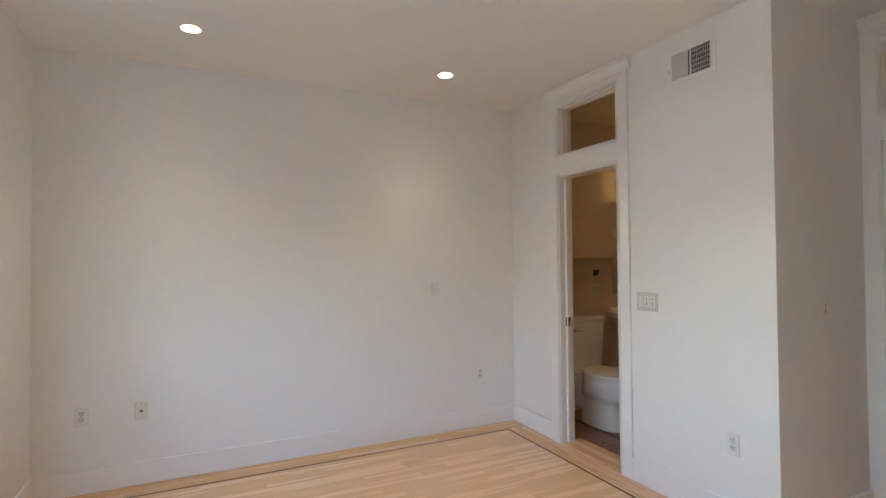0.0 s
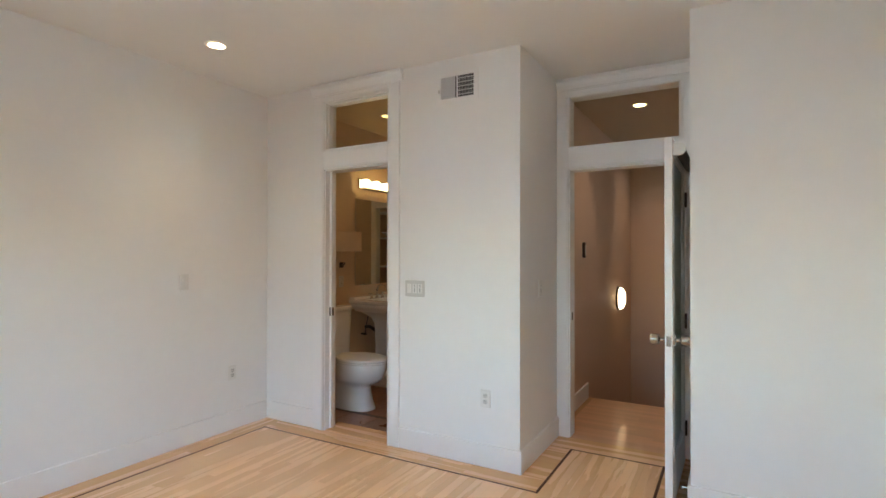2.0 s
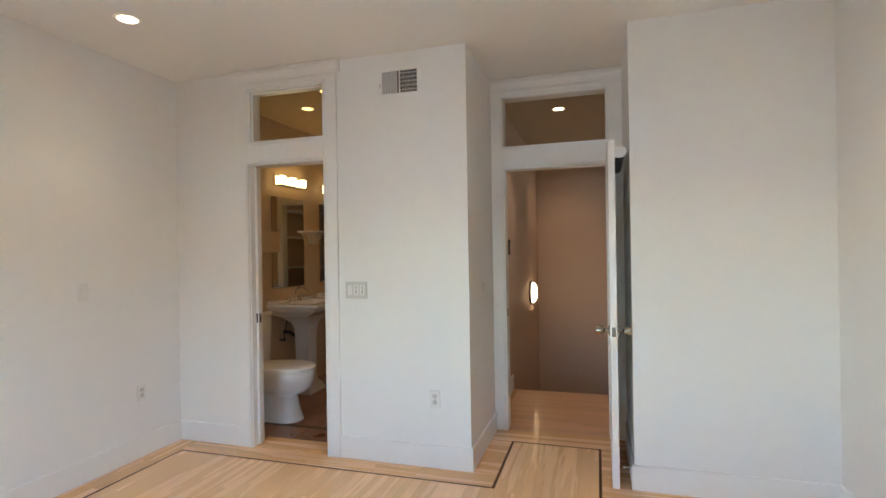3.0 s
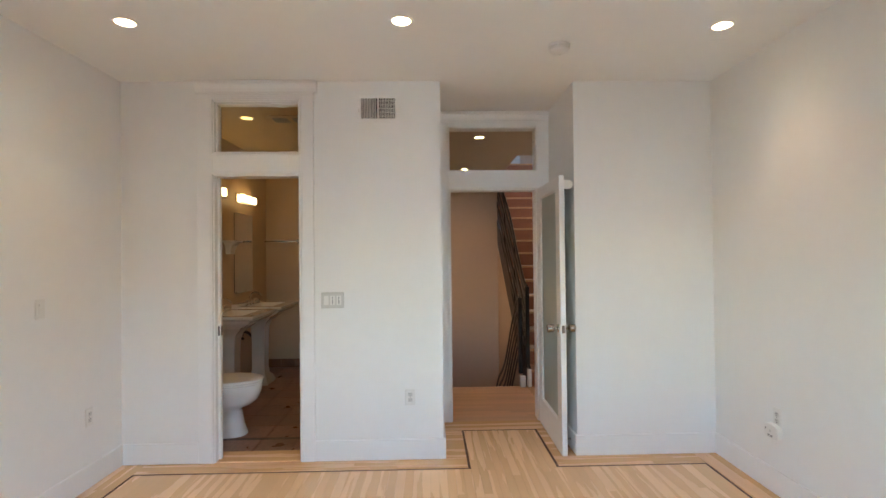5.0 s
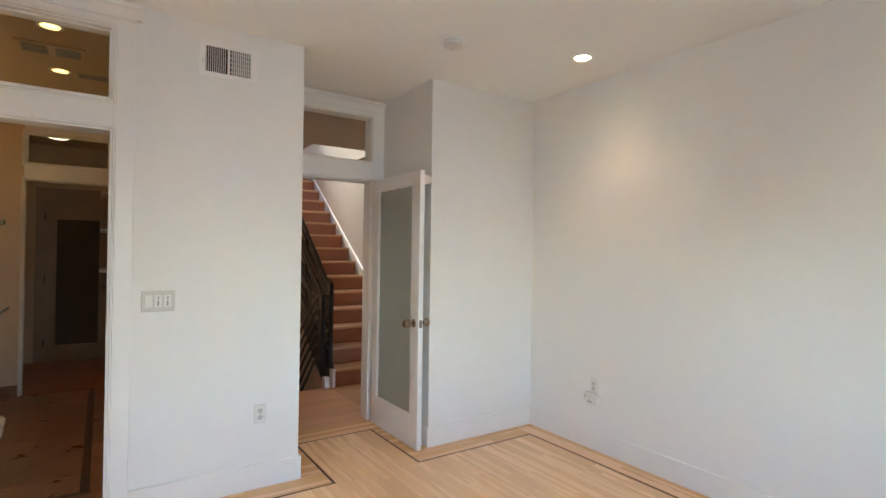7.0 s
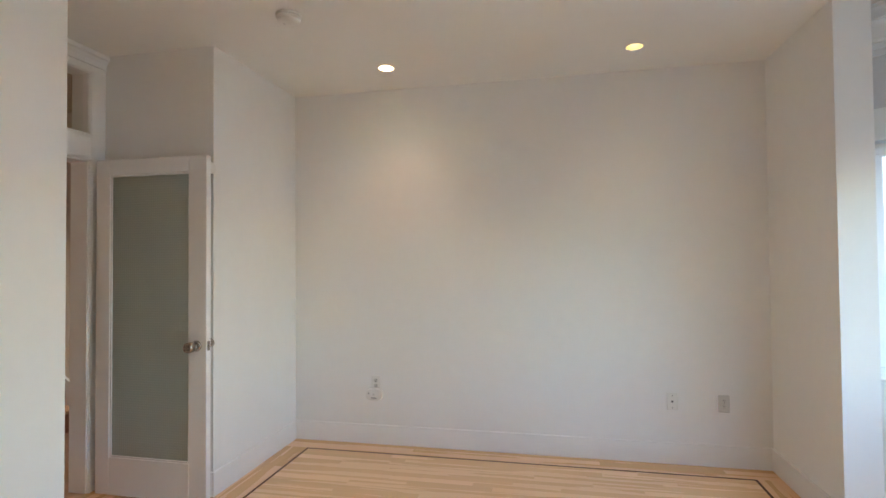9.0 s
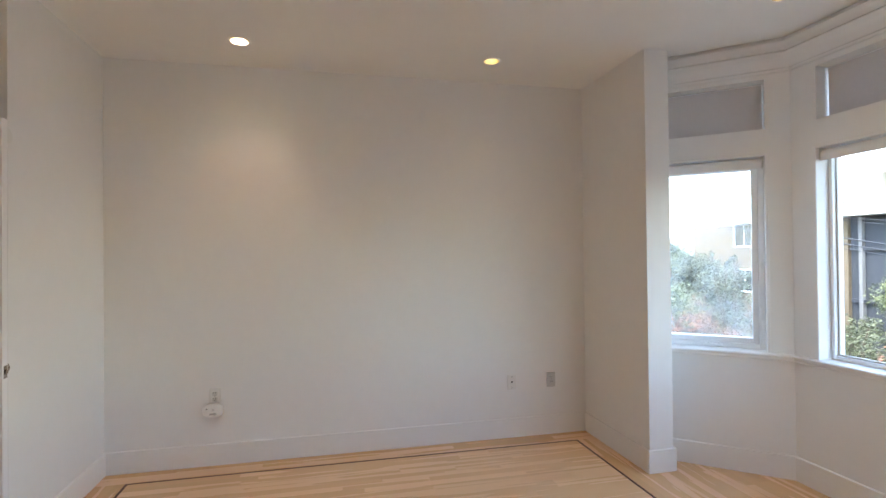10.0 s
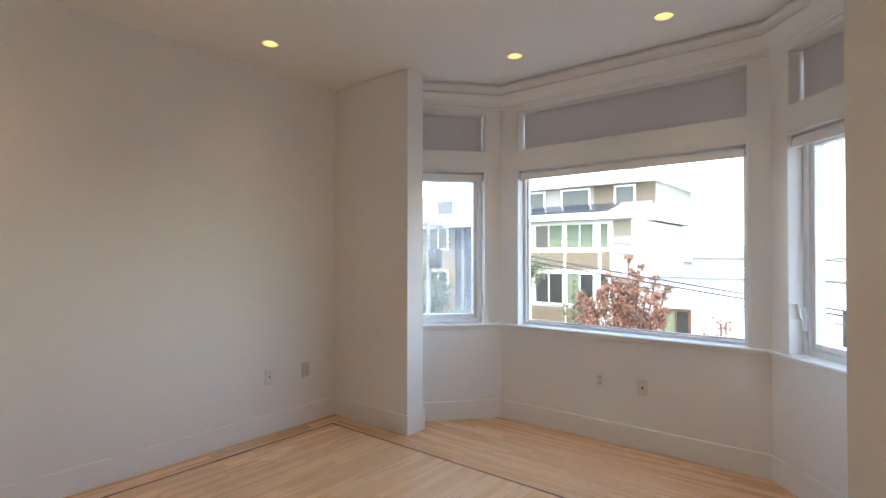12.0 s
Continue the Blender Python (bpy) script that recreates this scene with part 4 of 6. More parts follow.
box(bm, -0.03, 0.04, 0.958, 1.018, 0.001, 0.12, 0.003)
part("plinth_block", bm, TRIM, stair, "white painted plinth block")
bm = bmesh.new()
rings(bm, [[(x, y, z) for x, z in ((4.735, -2.9), (4.735, -0.13), (7.2, 1.55), (7.2, -2.9))] for y in (0.899, 0.921)])
thing("wall_under_stair", bm, HALLWALL, "beige painted wall under the upper flight", "wall", kind="structure")
down = holder("staircase_down", pose(4.72, 0.947, 0), "straight wooden stair going down beside the upper flight", "staircase", kind="structure")
tb = bmesh.new()
box(tb, -0.024, RUN + 0.018, 0.0, 1.033, -0.027, 0.0, 0.006, 2)
TREAD_D = finish("tread", tb, OAKTREAD)
tb = bmesh.new()
box(tb, 0.0, 0.018, 0.0, 1.033, -RISE + 0.0005, -0.0275)
RISER_D = finish("riser", tb, OAKRED)
for k in range(1, 11):
    piece("tread", TREAD_D, down, pose(RUN * (k - 1), 0, -RISE * k))
    piece("riser", RISER_D, down, pose(RUN * (k - 1), 0, -RISE * (k - 1)))
bm = bmesh.new()
box(bm, 4.6, 10.5, -0.03, 2.0, -3.1, -2.9)
thing("floor_lower_hall", bm, OAKRED, "wooden floor of the storey below", "floor", kind="structure")
bm = bmesh.new()
box(bm, 4.700, 4.735, 0.0, 1.985, -0.03, 0.0, 0.006, 2)
box(bm, 4.715, 4.73, 0.0, 1.985, -0.35, -0.031)
thing("trim_landing_nosing", bm, OAKTREAD, "wooden nosing along the landing edge", "nosing", kind="structure")


def smooth_step(a, b, t):
    t = max(0.0, min(1.0, (t - a) / (b - a)))
    return t * t * (3 - 2 * t)


def railing(name, y, x0, x1, slope, top_z, n, label, wave):
    """Parallel flat iron bars along a flight, bent where they leave the newel."""
    r = holder(name, pose(0, y, 0), label, "railing")
    bm = bmesh.new()
    box(bm, x0 - 0.022, x0 + 0.022, -0.022, 0.022, 0.12 if slope < 0 else 0.20, top_z + 0.02, 0.004)
    part("newel_post", bm, IRON, r, "square black iron post")
    rnd = random.Random(len(name))
    for k in range(n):
        z = top_z - k * (top_z - 0.16) / (n - 0.4)
        pts = []
        steps = 26
        for i in range(steps + 1):
            x = x0 + (x1 - x0) * i / steps
            run = max(0.0, x - x0 - 0.05)
            lead = smooth_step(0, 0.35, run)
            zz = z + slope * run * (0.35 + 0.65 * lead) + wave * math.sin(run * 3.9 + k * 0.12)
            pts.append((x, 0.012 * math.sin(run * 4 + k * 1.9) * lead * (slope > 0), zz))
        bm = bmesh.new()
        tube(bm, pts, (0.044 if slope > 0 else 0.030) + 0.003 * (k == 0), 8, 0.26)
        part("bar", bm, IRON, r, "", True)
    for i in range(1, 5 if slope > 0 else 1):
        x = x0 + (x1 - x0) * i / 4.3
        run = x - x0 - 0.05
        zt = top_z + slope * run
        bm = bmesh.new()
        box(bm, x - 0.014, x + 0.014, -0.016, 0.016, zt - 0.80, zt + 0.01, 0.003)
        part("stanchion", bm, IRON, r)
    return r


railing("stair_railing", 0.912, 4.79, 8.3, RISE / RUN, 1.10, 10, "black wrought iron railing of parallel bars up the stairs", 0.012)
railing("stair_railing", 0.988, 4.84, 7.1, -RISE / RUN, 0.97, 6, "black wrought iron railing of bent bars down the stairs", 0.07)

# sconce on the stairwell wall
sc = holder("wall_sconce", on_wall(6.28, 1.985, 0.86, -90), "half-dome frosted glass wall sconce, lit", "wall lamp")
bm = bmesh.new()
rings(bm, [[(0.148 * math.cos(a) * k, y, 0.148 * math.sin(a) * k) for a in [i * math.pi / 18 for i in range(36)]] for k, y in ((1.0, 0.0005), (1.0, 0.022), (0.94, 0.026))])
part("back_plate", bm, BRONZE, sc, "dark bronze back plate", True)
bm = bmesh.new()
rings(bm, [[(0.134 * math.cos(a) * k, y, 0.134 * math.sin(a) * k) for a in [i * math.pi / 18 for i in range(36)]] for k, y in ((1.0, 0.0265), (0.97, 0.045), (0.85, 0.064), (0.6, 0.079), (0.2, 0.086))])
part("glass_shade", bm, SCONCE_GLOW, sc, "glowing frosted glass dome", True)
th = holder("door_chime", on_wall(4.537, 1.985, 1.454, -90), "narrow dark bronze wall device beside the landing", "thermostat")
bm = bmesh.new()
box(bm, -0.03, 0.03, 0.0005, 0.028, -0.075, 0.075, 0.012, 3)
part("body", bm, BRONZE, th, "", True)
bm = bmesh.new()
box(bm, -0.016, 0.016, 0.0275, 0.030, -0.05, 0.05, 0.001)
part("face", bm, PLASTIC_G, th, "grey face strip")
st = holder("strike_plate", pose(REC + 0.045, HD1 - 0.0105, 0.93), "dark strike plate in the door jamb", "strike plate")
bm = bmesh.new()
box(bm, -0.016, 0.016, -0.002, 0.0, -0.03, 0.03, 0.0008)
part("plate", bm, BRONZE, st)
bm = bmesh.new()
box(bm, -0.007, 0.007, -0.0026, -0.0018, -0.013, 0.013)
part("keep", bm, SLOT, st)
for x, y in HALL_LAMPS:
    downlight(x, y, H, BULB, 1.0, (1.0, 0.62, 0.38), "white round recessed hall downlight, lit", group="hall downlights")

# ---- bathroom ----
BATHWALL = material("bath_paint", (0.62, 0.485, 0.36), 0.5, grain=0.02, scale=1.5, bump=0.05, bump_scale=220)
BATHCEIL = material("bath_ceiling_paint", (0.56, 0.43, 0.28), 0.6, grain=0.02, scale=1.5)
BN = NORTH - 0.012
wall("wall_bath_north", (2.84, BN), (5.95, BN), 0.010, mat=BATHWALL, label="cream painted bathroom wall")
BE = 5.95
wall("wall_bath_east", (BE, BN), (BE, 2.86), 0.1, [(0.60, 1.30, 0, 2.13), (0.60, 1.30, 2.285, 2.6)], mat=BATHWALL, label="cream painted bathroom wall")
wall("wall_bath_south", (BE, 2.86), (2.84, 2.86), 0.1, mat=BATHWALL, label="cream painted bathroom wall")
wall("wall_closet_south", (8.2, 2.76), (BE, 2.76), 0.1, mat=BATHWALL, label="dim beige closet passage wall")
wall("wall_closet_east", (7.70, NORTH), (7.70, 2.76), 0.1, mat=BATHWALL, label="dim beige closet passage wall")
ceiling("ceiling_bath", [(2.78, 2.70), (8.2, 2.70), (8.2, NORTH + 0.05), (2.78, NORTH + 0.05)], BATH_LAMPS, H, H + 0.13, label="cream painted bathroom ceiling", mat=BATHCEIL)
M_BE, _l = along((BE, BN), (BE, 2.86))
surround("door_3", M_BE, 0.60, 1.30, 2.13, 2.285, 2.6, 0.004, 0.08, 0.03, 0.03, 0.1, label="white doorway with a transom between bathroom and closet")
bm = bmesh.new()
prism(bm, [(2.845, 2.80), (8.2, 2.80), (8.2, NORTH), (2.845, NORTH)], -0.3, -0.006)
FB = thing("floor_bath", bm, GROUT, "brown slate tile bathroom floor with a dark border band", "floor", kind="structure")
bm = bmesh.new()
box(bm, EAST + 0.0005, 2.925, BD0 - 0.02, BD1 + 0.03, -0.004, 0.006, 0.003)
thing("trim_threshold", bm, MAPLE_Y, "pale wooden saddle in the bathroom doorway", "threshold", kind="structure")
TS = 0.30
tile_bm = bmesh.new()
box(tile_bm, 0.002, TS - 0.002, 0.002, TS - 0.002, -0.012, 0.0, 0.0015)
TILE_ME = finish("tile", tile_bm, TILE)
BX, BY = 3.20, 3.06   # dark border band
for i in range(9):
    for j in range(4):
        piece("tile", TILE_ME, FB, pose(BX + 0.025 + TS * i, BY + 0.025 + TS * j, 0.0))
edge_bm = bmesh.new()
box(edge_bm, 0.002, 0.268, 0.002, TS - 0.002, -0.012, 0.0, 0.0015)
EDGE_ME = finish("tile", edge_bm, TILE)
for j in range(5):
    piece("tile", EDGE_ME, FB, pose(2.928, 2.80 + TS * j, -0.0002))
side_bm = bmesh.new()
box(side_bm, 0.002, TS - 0.002, 0.002, 0.168, -0.012, 0.0, 0.0015)
SIDE_ME = finish("tile", side_bm, TILE)
for i in range(10):
    piece("tile", SIDE_ME, FB, pose(3.20 + TS * i, 2.866, 0.0))
bt = bmesh.new()
box(bt, 0.001, 0.049, 0.001, 0.049, -0.012, 0.0, 0.001)
BAND_ME = finish("border_tile", bt, TILE_BAND)
for i in range(54):
    piece("border_tile", BAND_ME, FB, pose(BX - 0.025 + 0.05 * i, BY - 0.026, 0.0003))
for j in range(1, 24):
    piece("border_tile", BAND_ME, FB, pose(BX - 0.025, BY - 0.026 + 0.05 * j, 0.0003))
bm = bmesh.new()
box(bm, 5.96, 7.70, 2.86, NORTH, -0.010, -0.0005)
part("closet_floor", bm, OAKRED, FB, "dark reddish wood of the closet passage")
bm = bmesh.new()
for k in range(3):
    box(bm, BE - 0.012, BE - 0.0005, 3.66 + 0.195 * k, 3.66 + 0.193 * (k + 1), 0.001, 0.11, 0.001)
thing("baseboard_bath", bm, TILE, "brown slate tile skirting", "baseboard", kind="structure")


def toilet(m):
    """Bowl to -y, tank at the wall; origin on the floor under the bowl's centre."""
    t = holder("toilet", m, "white porcelain two-piece toilet with lid closed", "toilet")
    bm = bmesh.new()
    rings(bm, [oval(0, 0.055, 0.0, 0.118, 0.215, 32, 2.6, 0.24), oval(0, 0.055, 0.012, 0.117, 0.213, 32, 2.6, 0.24), oval(0, 0.06, 0.08, 0.108, 0.192, 32, 2.5, 0.24),
               oval(0, 0.06, 0.19, 0.098, 0.172, 32, 2.4, 0.25), oval(0, 0.055, 0.212, 0.104, 0.185, 32, 2.3, 0.26), oval(0, 0.03, 0.236, 0.136, 0.232, 32, 2.1, 0.26),
               oval(0, 0.012, 0.275, 0.162, 0.262, 32, 2.05, 0.25), oval(0, 0.0, 0.34, 0.176, 0.278, 32, 2.0, 0.25), oval(0, 0.0, 0.385, 0.182, 0.285, 32, 2.0, 0.24), oval(0, 0.0, 0.398, 0.178, 0.28, 32, 2.0, 0.235)])
    part("bowl", bm, PORCELAIN, t, "", True)
    bm = bmesh.new()
    box(bm, -0.10, 0.10, 0.19, 0.42, 0.10, 0.385, 0.03, 3)
    part("shelf", bm, PORCELAIN, t, "", True)
    bm = bmesh.new()
    rings(bm, [oval(0, 0, z, 0.184 * k, 0.288 * k, 36, 2.0, 0.225) for k, z in ((0.97, 0.3985), (1.0, 0.402), (1.0, 0.412), (0.985, 0.416))])
    part("seat", bm, SEAT, t, "cream plastic seat", True)
    bm = bmesh.new()
    rings(bm, [oval(0, 0, z, 0.186 * k, 0.290 * k, 36, 2.0, 0.225) for k, z in ((0.98, 0.4175), (1.0, 0.421), (1.0, 0.432), (0.97, 0.440), (0.75, 0.446), (0.25, 0.449))])
    part("lid", bm, SEAT, t, "cream plastic lid, closed", True)
    for sx in (-0.075, 0.075):
        bm = bmesh.new()
        lathe(bm, [(0.014, -0.022), (0.016, -0.018), (0.016, 0.018), (0.014, 0.022)], pose(sx, 0.235, 0.425, 0, 90, 0), 14)
        part("seat_hinge", bm, SEAT, t, "", True)
    bm = bmesh.new()
    rings(bm, [oval(0, 0.335, z, a, b, 40, 5.0) for a, b, z in ((0.185, 0.080, 0.39), (0.192, 0.084, 0.41), (0.205, 0.092, 0.70), (0.208, 0.094, 0.80), (0.205, 0.092, 0.808))])
    part("tank", bm, PORCELAIN, t, "", True)
    bm = bmesh.new()
    rings(bm, [oval(0, 0.335, z, a, b, 40, 5.0) for a, b, z in ((0.212, 0.098, 0.809), (0.218, 0.102, 0.815), (0.218, 0.102, 0.838), (0.208, 0.094, 0.852), (0.15, 0.06, 0.857))])
    part("tank_lid", bm, PORCELAIN, t, "", True)
    bm = bmesh.new()
    lathe(bm, [(0.014, 0), (0.014, 0.008), (0.006, 0.010)], pose(-0.15, 0.243, 0.745, 90, 0, 0), 14)
    tube(bm, [(-0.15, 0.229, 0.745), (-0.12, 0.224, 0.742), (-0.075, 0.226, 0.738)], 0.006)
    part("flush_lever", bm, CHROME, t, "chrome flush lever", True)
    return t


toilet(pose(3.335, 3.735, 0.0) @ Matrix.Diagonal((1.05, 1.0, 1.07, 1)))


def basin(m):
    """Pedestal washbasin; origin on the floor at the wall, front to -y."""
    b = holder("pedestal_sink", m, "white porcelain pedestal sink with flared rectangular top", "sink", "pedestal sinks")
    W, D, Z = 0.38, 0.56, 0.93

    def sq(k, z, d0=0.0, d1=0.0):
        w = W * k
        return [(-w, -0.004, z), (w, -0.004, z), (w, -D * k - d1, z), (-w, -D * k - d1, z)]
    bm = bmesh.new()
    steps = [(0.70, 0.80), (0.74, 0.815), (0.86, 0.845), (0.905, 0.86), (0.93, 0.875), (0.935, 0.888), (0.985, 0.896), (1.0, 0.905), (1.0, Z - 0.005), (0.99, Z)]
    loops = [sq(k, z) for k, z in steps]
    # the rim and the bowl that sinks from it
    inner = [[(-0.27, -0.12), (0.27, -0.12), (0.27, -0.43), (-0.27, -0.43)], [(-0.25, -0.14), (0.25, -0.14), (0.25, -0.41), (-0.25, -0.41)], [(-0.14, -0.2), (0.14, -0.2), (0.14, -0.34), (-0.14, -0.34)]]
    for pts, z in zip(inner, (Z - 0.001, Z - 0.05, Z - 0.12)):
        loops.append([(x, y, z) for x, y in pts])
    rings(bm, loops)
    part("basin", bm, PORCELAIN, b, "", True)
    bm = bmesh.new()
    box(bm, -W * 0.98, W * 0.98, -0.075, -0.005, Z - 0.002, Z + 0.028, 0.006, 2)
    part("splash_ledge", bm, PORCELAIN, b, "", True)
    bm = bmesh.new()
    prof = [(0.150, 0.130, 0.0), (0.150, 0.130, 0.03), (0.140, 0.120, 0.045), (0.130, 0.112, 0.075), (0.088, 0.080, 0.11), (0.078, 0.072, 0.20), (0.080, 0.074, 0.50), (0.088, 0.080, 0.66), (0.115, 0.10, 0.72), (0.170, 0.15, 0.765), (0.230, 0.19, 0.799)]
    rings(bm, [[(-a, -0.20 + c, z), (a, -0.20 + c, z), (a, -0.20 - c, z), (-a, -0.20 - c, z)] for a, c, z in prof])
    part("pedestal", bm, PORCELAIN, b, "", True)
    for sx in (-0.10, 0.10):
        bm = bmesh.new()
        lathe(bm, [(0.026, 0), (0.026, 0.006), (0.014, 0.012), (0.011, 0.040), (0.016, 0.046), (0.014, 0.056), (0.005, 0.060)], pose(sx, -0.085, Z), 18)
        tube(bm, [(sx, -0.085, Z + 0.05), (sx * 1.4, -0.095, Z + 0.058), (sx * 1.75, -0.105, Z + 0.056)], 0.007)
        part("tap_handle", bm, CHROME, b, "chrome lever tap", True)
    bm = bmesh.new()
    lathe(bm, [(0.027, 0), (0.027, 0.006), (0.016, 0.014), (0.012, 0.05)], pose(0, -0.085, Z), 18)
    tube(bm, [(0, -0.085, Z + 0.04), (0, -0.085, Z + 0.09), (0, -0.10, Z + 0.125), (0, -0.135, Z + 0.145), (0, -0.175, Z + 0.140), (0, -0.205, Z + 0.115), (0, -0.215, Z + 0.098)], 0.011, 12)
    part("spout", bm, CHROME, b, "chrome arched spout", True)
    bm = bmesh.new()
    tube(bm, [(0.02, -0.115, 0.76), (0.02, -0.115, 0.62), (-0.03, -0.10, 0.56), (-0.08, -0.09, 0.60), (-0.10, -0.06, 0.62), (-0.10, -0.005, 0.62)], 0.018, 12)
    part("drain_trap", bm, DARKMETAL, b, "dark metal drain trap", True)
    for sx in (-0.17, 0.15):
        bm = bmesh.new()
        tube(bm, [(sx, -0.004, 0.55), (sx, -0.05, 0.55)], 0.010, 10)
        lathe(bm, [(0.016, -0.012), (0.016, 0.012)], pose(sx, -0.055, 0.55), 12)
        tube(bm, [(sx, -0.055, 0.56), (sx * 0.9, -0.06, 0.66), (sx * 0.7, -0.07, 0.79)], 0.005, 8)
        part("supply_valve", bm, DARKMETAL, b, "dark metal supply valve and hose", True)
    return b


for sx in (4.17, 5.09):
    basin(pose(sx, BN, 0))
    mir = holder("wall_mirror", on_wall(sx, BN, 1.54, -90), "frameless rectangular mirror above the sink", "mirror", "bathroom mirrors")
    bm = bmesh.new()
    box(bm, -0.287, 0.287, 0.010, 0.0145, -0.465, 0.465, 0.002)
    part("mirror_glass", bm, MIRROR, mir, "silvered glass")
    bm = bmesh.new()
    box(bm, -0.277, 0.277, 0.0008, 0.0098, -0.455, 0.455)
    part("backing", bm, SLOT, mir, "dark backing board")
    # three-lamp bar light
    lt = holder("vanity_light", on_wall(sx + 0.02, BN, 2.175, -90), "chrome vanity light with three glowing square glass shades", "wall lamp", "vanity lights")
    bm = bmesh.new()
    box(bm, -0.255, 0.255, 0.0008, 0.022, -0.055, 0.055, 0.004)
    part("back_plate", bm, CHROME, lt, "polished chrome back plate")
    bm = bmesh.new()
    box(bm, -0.24, 0.24, 0.055, 0.072, -0.058, -0.044, 0.003)
    box(bm, -0.012, 0.012, 0.022, 0.056, -0.056, -0.046)
    part("bar", bm, CHROME, lt)
    for k in (-1, 0, 1):
        bm = bmesh.new()
        box(bm, k * 0.185 - 0.036, k * 0.185 + 0.036, 0.036, 0.088, -0.038, 0.045, 0.010, 2)
        part("glass_shade", bm, VANITY_GLOW, lt, "glowing frosted glass shade")
# shelf between the mirrors
cb = holder("wall_shelf", on_wall(4.63, BN, 1.60, -90), "small white porcelain flared wall shelf between mirrors", "shelf")
bm = bmesh.new()
rings(bm, [[(-a, 0.0008, z), (a, 0.0008, z), (a, d, z), (-a, d, z)] for a, d, z in ((0.055, 0.055, -0.075), (0.060, 0.060, -0.03), (0.075, 0.075, 0.01), (0.105, 0.10, 0.045), (0.135, 0.12, 0.058), (0.135, 0.12, 0.072))])
part("bracket", bm, PORCELAIN, cb, "", True)
# boxed shelf over the toilet
bx = holder("box_shelf", on_wall(3.39, BN, 1.54, -90), "cream boxed wall shelf above the toilet", "shelf")
bm = bmesh.new()
box(bm, -0.44, 0.44, 0.0008, 0.14, -0.10, 0.10, 0.003)
part("box", bm, BATHWALL, bx)
rh = holder("robe_hook", on_wall(3.67, BN, 1.30, -90), "dark square robe hook on the bathroom wall", "hook")
bm = bmesh.new()
box(bm, -0.028, 0.028, 0.0005, 0.010, -0.028, 0.028, 0.002)
part("plate", bm, BRONZE, rh)
bm = bmesh.new()
tube(bm, [(0, 0.009, 0.005), (0, 0.03, 0.0), (0, 0.045, 0.008), (0, 0.05, 0.025)], 0.007)
part("hook_arm", bm, BRONZE, rh, "", True)
outlet(on_wall(3.67, BN, 1.13, -90), "cream duplex outlet on the bathroom wall", PLASTIC_G)
tw = holder("towel_bar", on_wall(BE, 4.025, 1.698, 180), "square chrome towel bar on the back wall", "towel bar")
bm = bmesh.new()
box(bm, -0.21, 0.245, 0.052, 0.064, -0.010, 0.010, 0.002)
part("bar", bm, NICKEL, tw, "satin nickel square bar")
for sx in (-0.225, 0.245):
    bm = bmesh.new()
    box(bm, sx - 0.022, sx + 0.022, 0.0005, 0.012, -0.028, 0.028, 0.002)
    box(bm, sx - 0.012, sx + 0.012, 0.012, 0.072, -0.014, 0.014, 0.002)
    part("bracket", bm, NICKEL, tw, "satin nickel end bracket")
fan = holder("exhaust_fan", pose(3.735, 3.297, H, 180, 0, 90), "cream ceiling fan cover with two grey grilles", "fan")
bm = bmesh.new()
box(bm, -0.19, 0.19, -0.11, 0.11, 0.0005, 0.014, 0.004)
part("cover", bm, BATHCEIL, fan)
for sx in (-1, 1):
    bm = bmesh.new()
    for k in range(9):
        box(bm, sx * 0.09 - 0.068, sx * 0.09 + 0.068, -0.075 + 0.018 * k, -0.063 + 0.018 * k, 0.0142, 0.018)
    part("grille", bm, PLASTIC_D, fan, "grey slotted grille")
reg = holder("ceiling_register", pose(4.24, 3.06, H, 180, 0, 90), "small grey ceiling air register", "vent")
bm = bmesh.new()
box(bm, -0.13, 0.13, -0.06, 0.06, 0.0005, 0.006, 0.002)
part("frame", bm, BATHCEIL, reg)
for k in range(8):
    bm = bmesh.new()
    box(bm, -0.11, 0.11, -0.045 + 0.0125 * k, -0.039 + 0.0125 * k, 0.0062, 0.010)
    part("slat", bm, PLASTIC_D, reg)
for x, y in BATH_LAMPS:
    downlight(x, y, H, BULB_WARM, 0.22, (1.0, 0.62, 0.3), "white round recessed bathroom downlight, lit", group="bathroom downlights")
# White door paint browned so that the passage's dimness is in its colour.
CLOSETDOOR_DIM = material("closet_paint_dimmed", (0.36, 0.27, 0.20), 0.45, grain=0.03, scale=3)
EXT_DARKGLASS = material("dim_glass", (0.085, 0.065, 0.05), 0.6, grain=0.05, scale=3)
# far closet door, closed
fd = holder("closet_door", pose(7.695, 3.60, 0.005, 0, 0, -90), "white closed door, dimness put into its brownish colour, with a dark glass light", "door")
bm = bmesh.new()
for a, b, c, d in ((0, 0.12, 0, 2.10), (0.57, 0.69, 0, 2.10), (0.12, 0.57, 0, 0.21), (0.12, 0.57, 1.82, 2.10)):
    box(bm, a, b, -0.04, -0.004, c, d, 0.002)
part("door_frame", bm, CLOSETDOOR_DIM, fd)
bm = bmesh.new()
box(bm, 0.118, 0.572, -0.026, -0.018, 0.208, 1.822)
part("glass_light", bm, EXT_DARKGLASS, fd, "dim frosted glass")
bm = bmesh.new()
box(bm, -0.10, -0.002, -0.022, 0, 0, 2.20, 0.002)
box(bm, 0.692, 0.78, -0.022, 0, 0, 2.20, 0.002)
box(bm, -0.10, 0.78, -0.024, 0, 2.102, 2.22, 0.002)
part("casing", bm, CLOSETDOOR_DIM, fd)
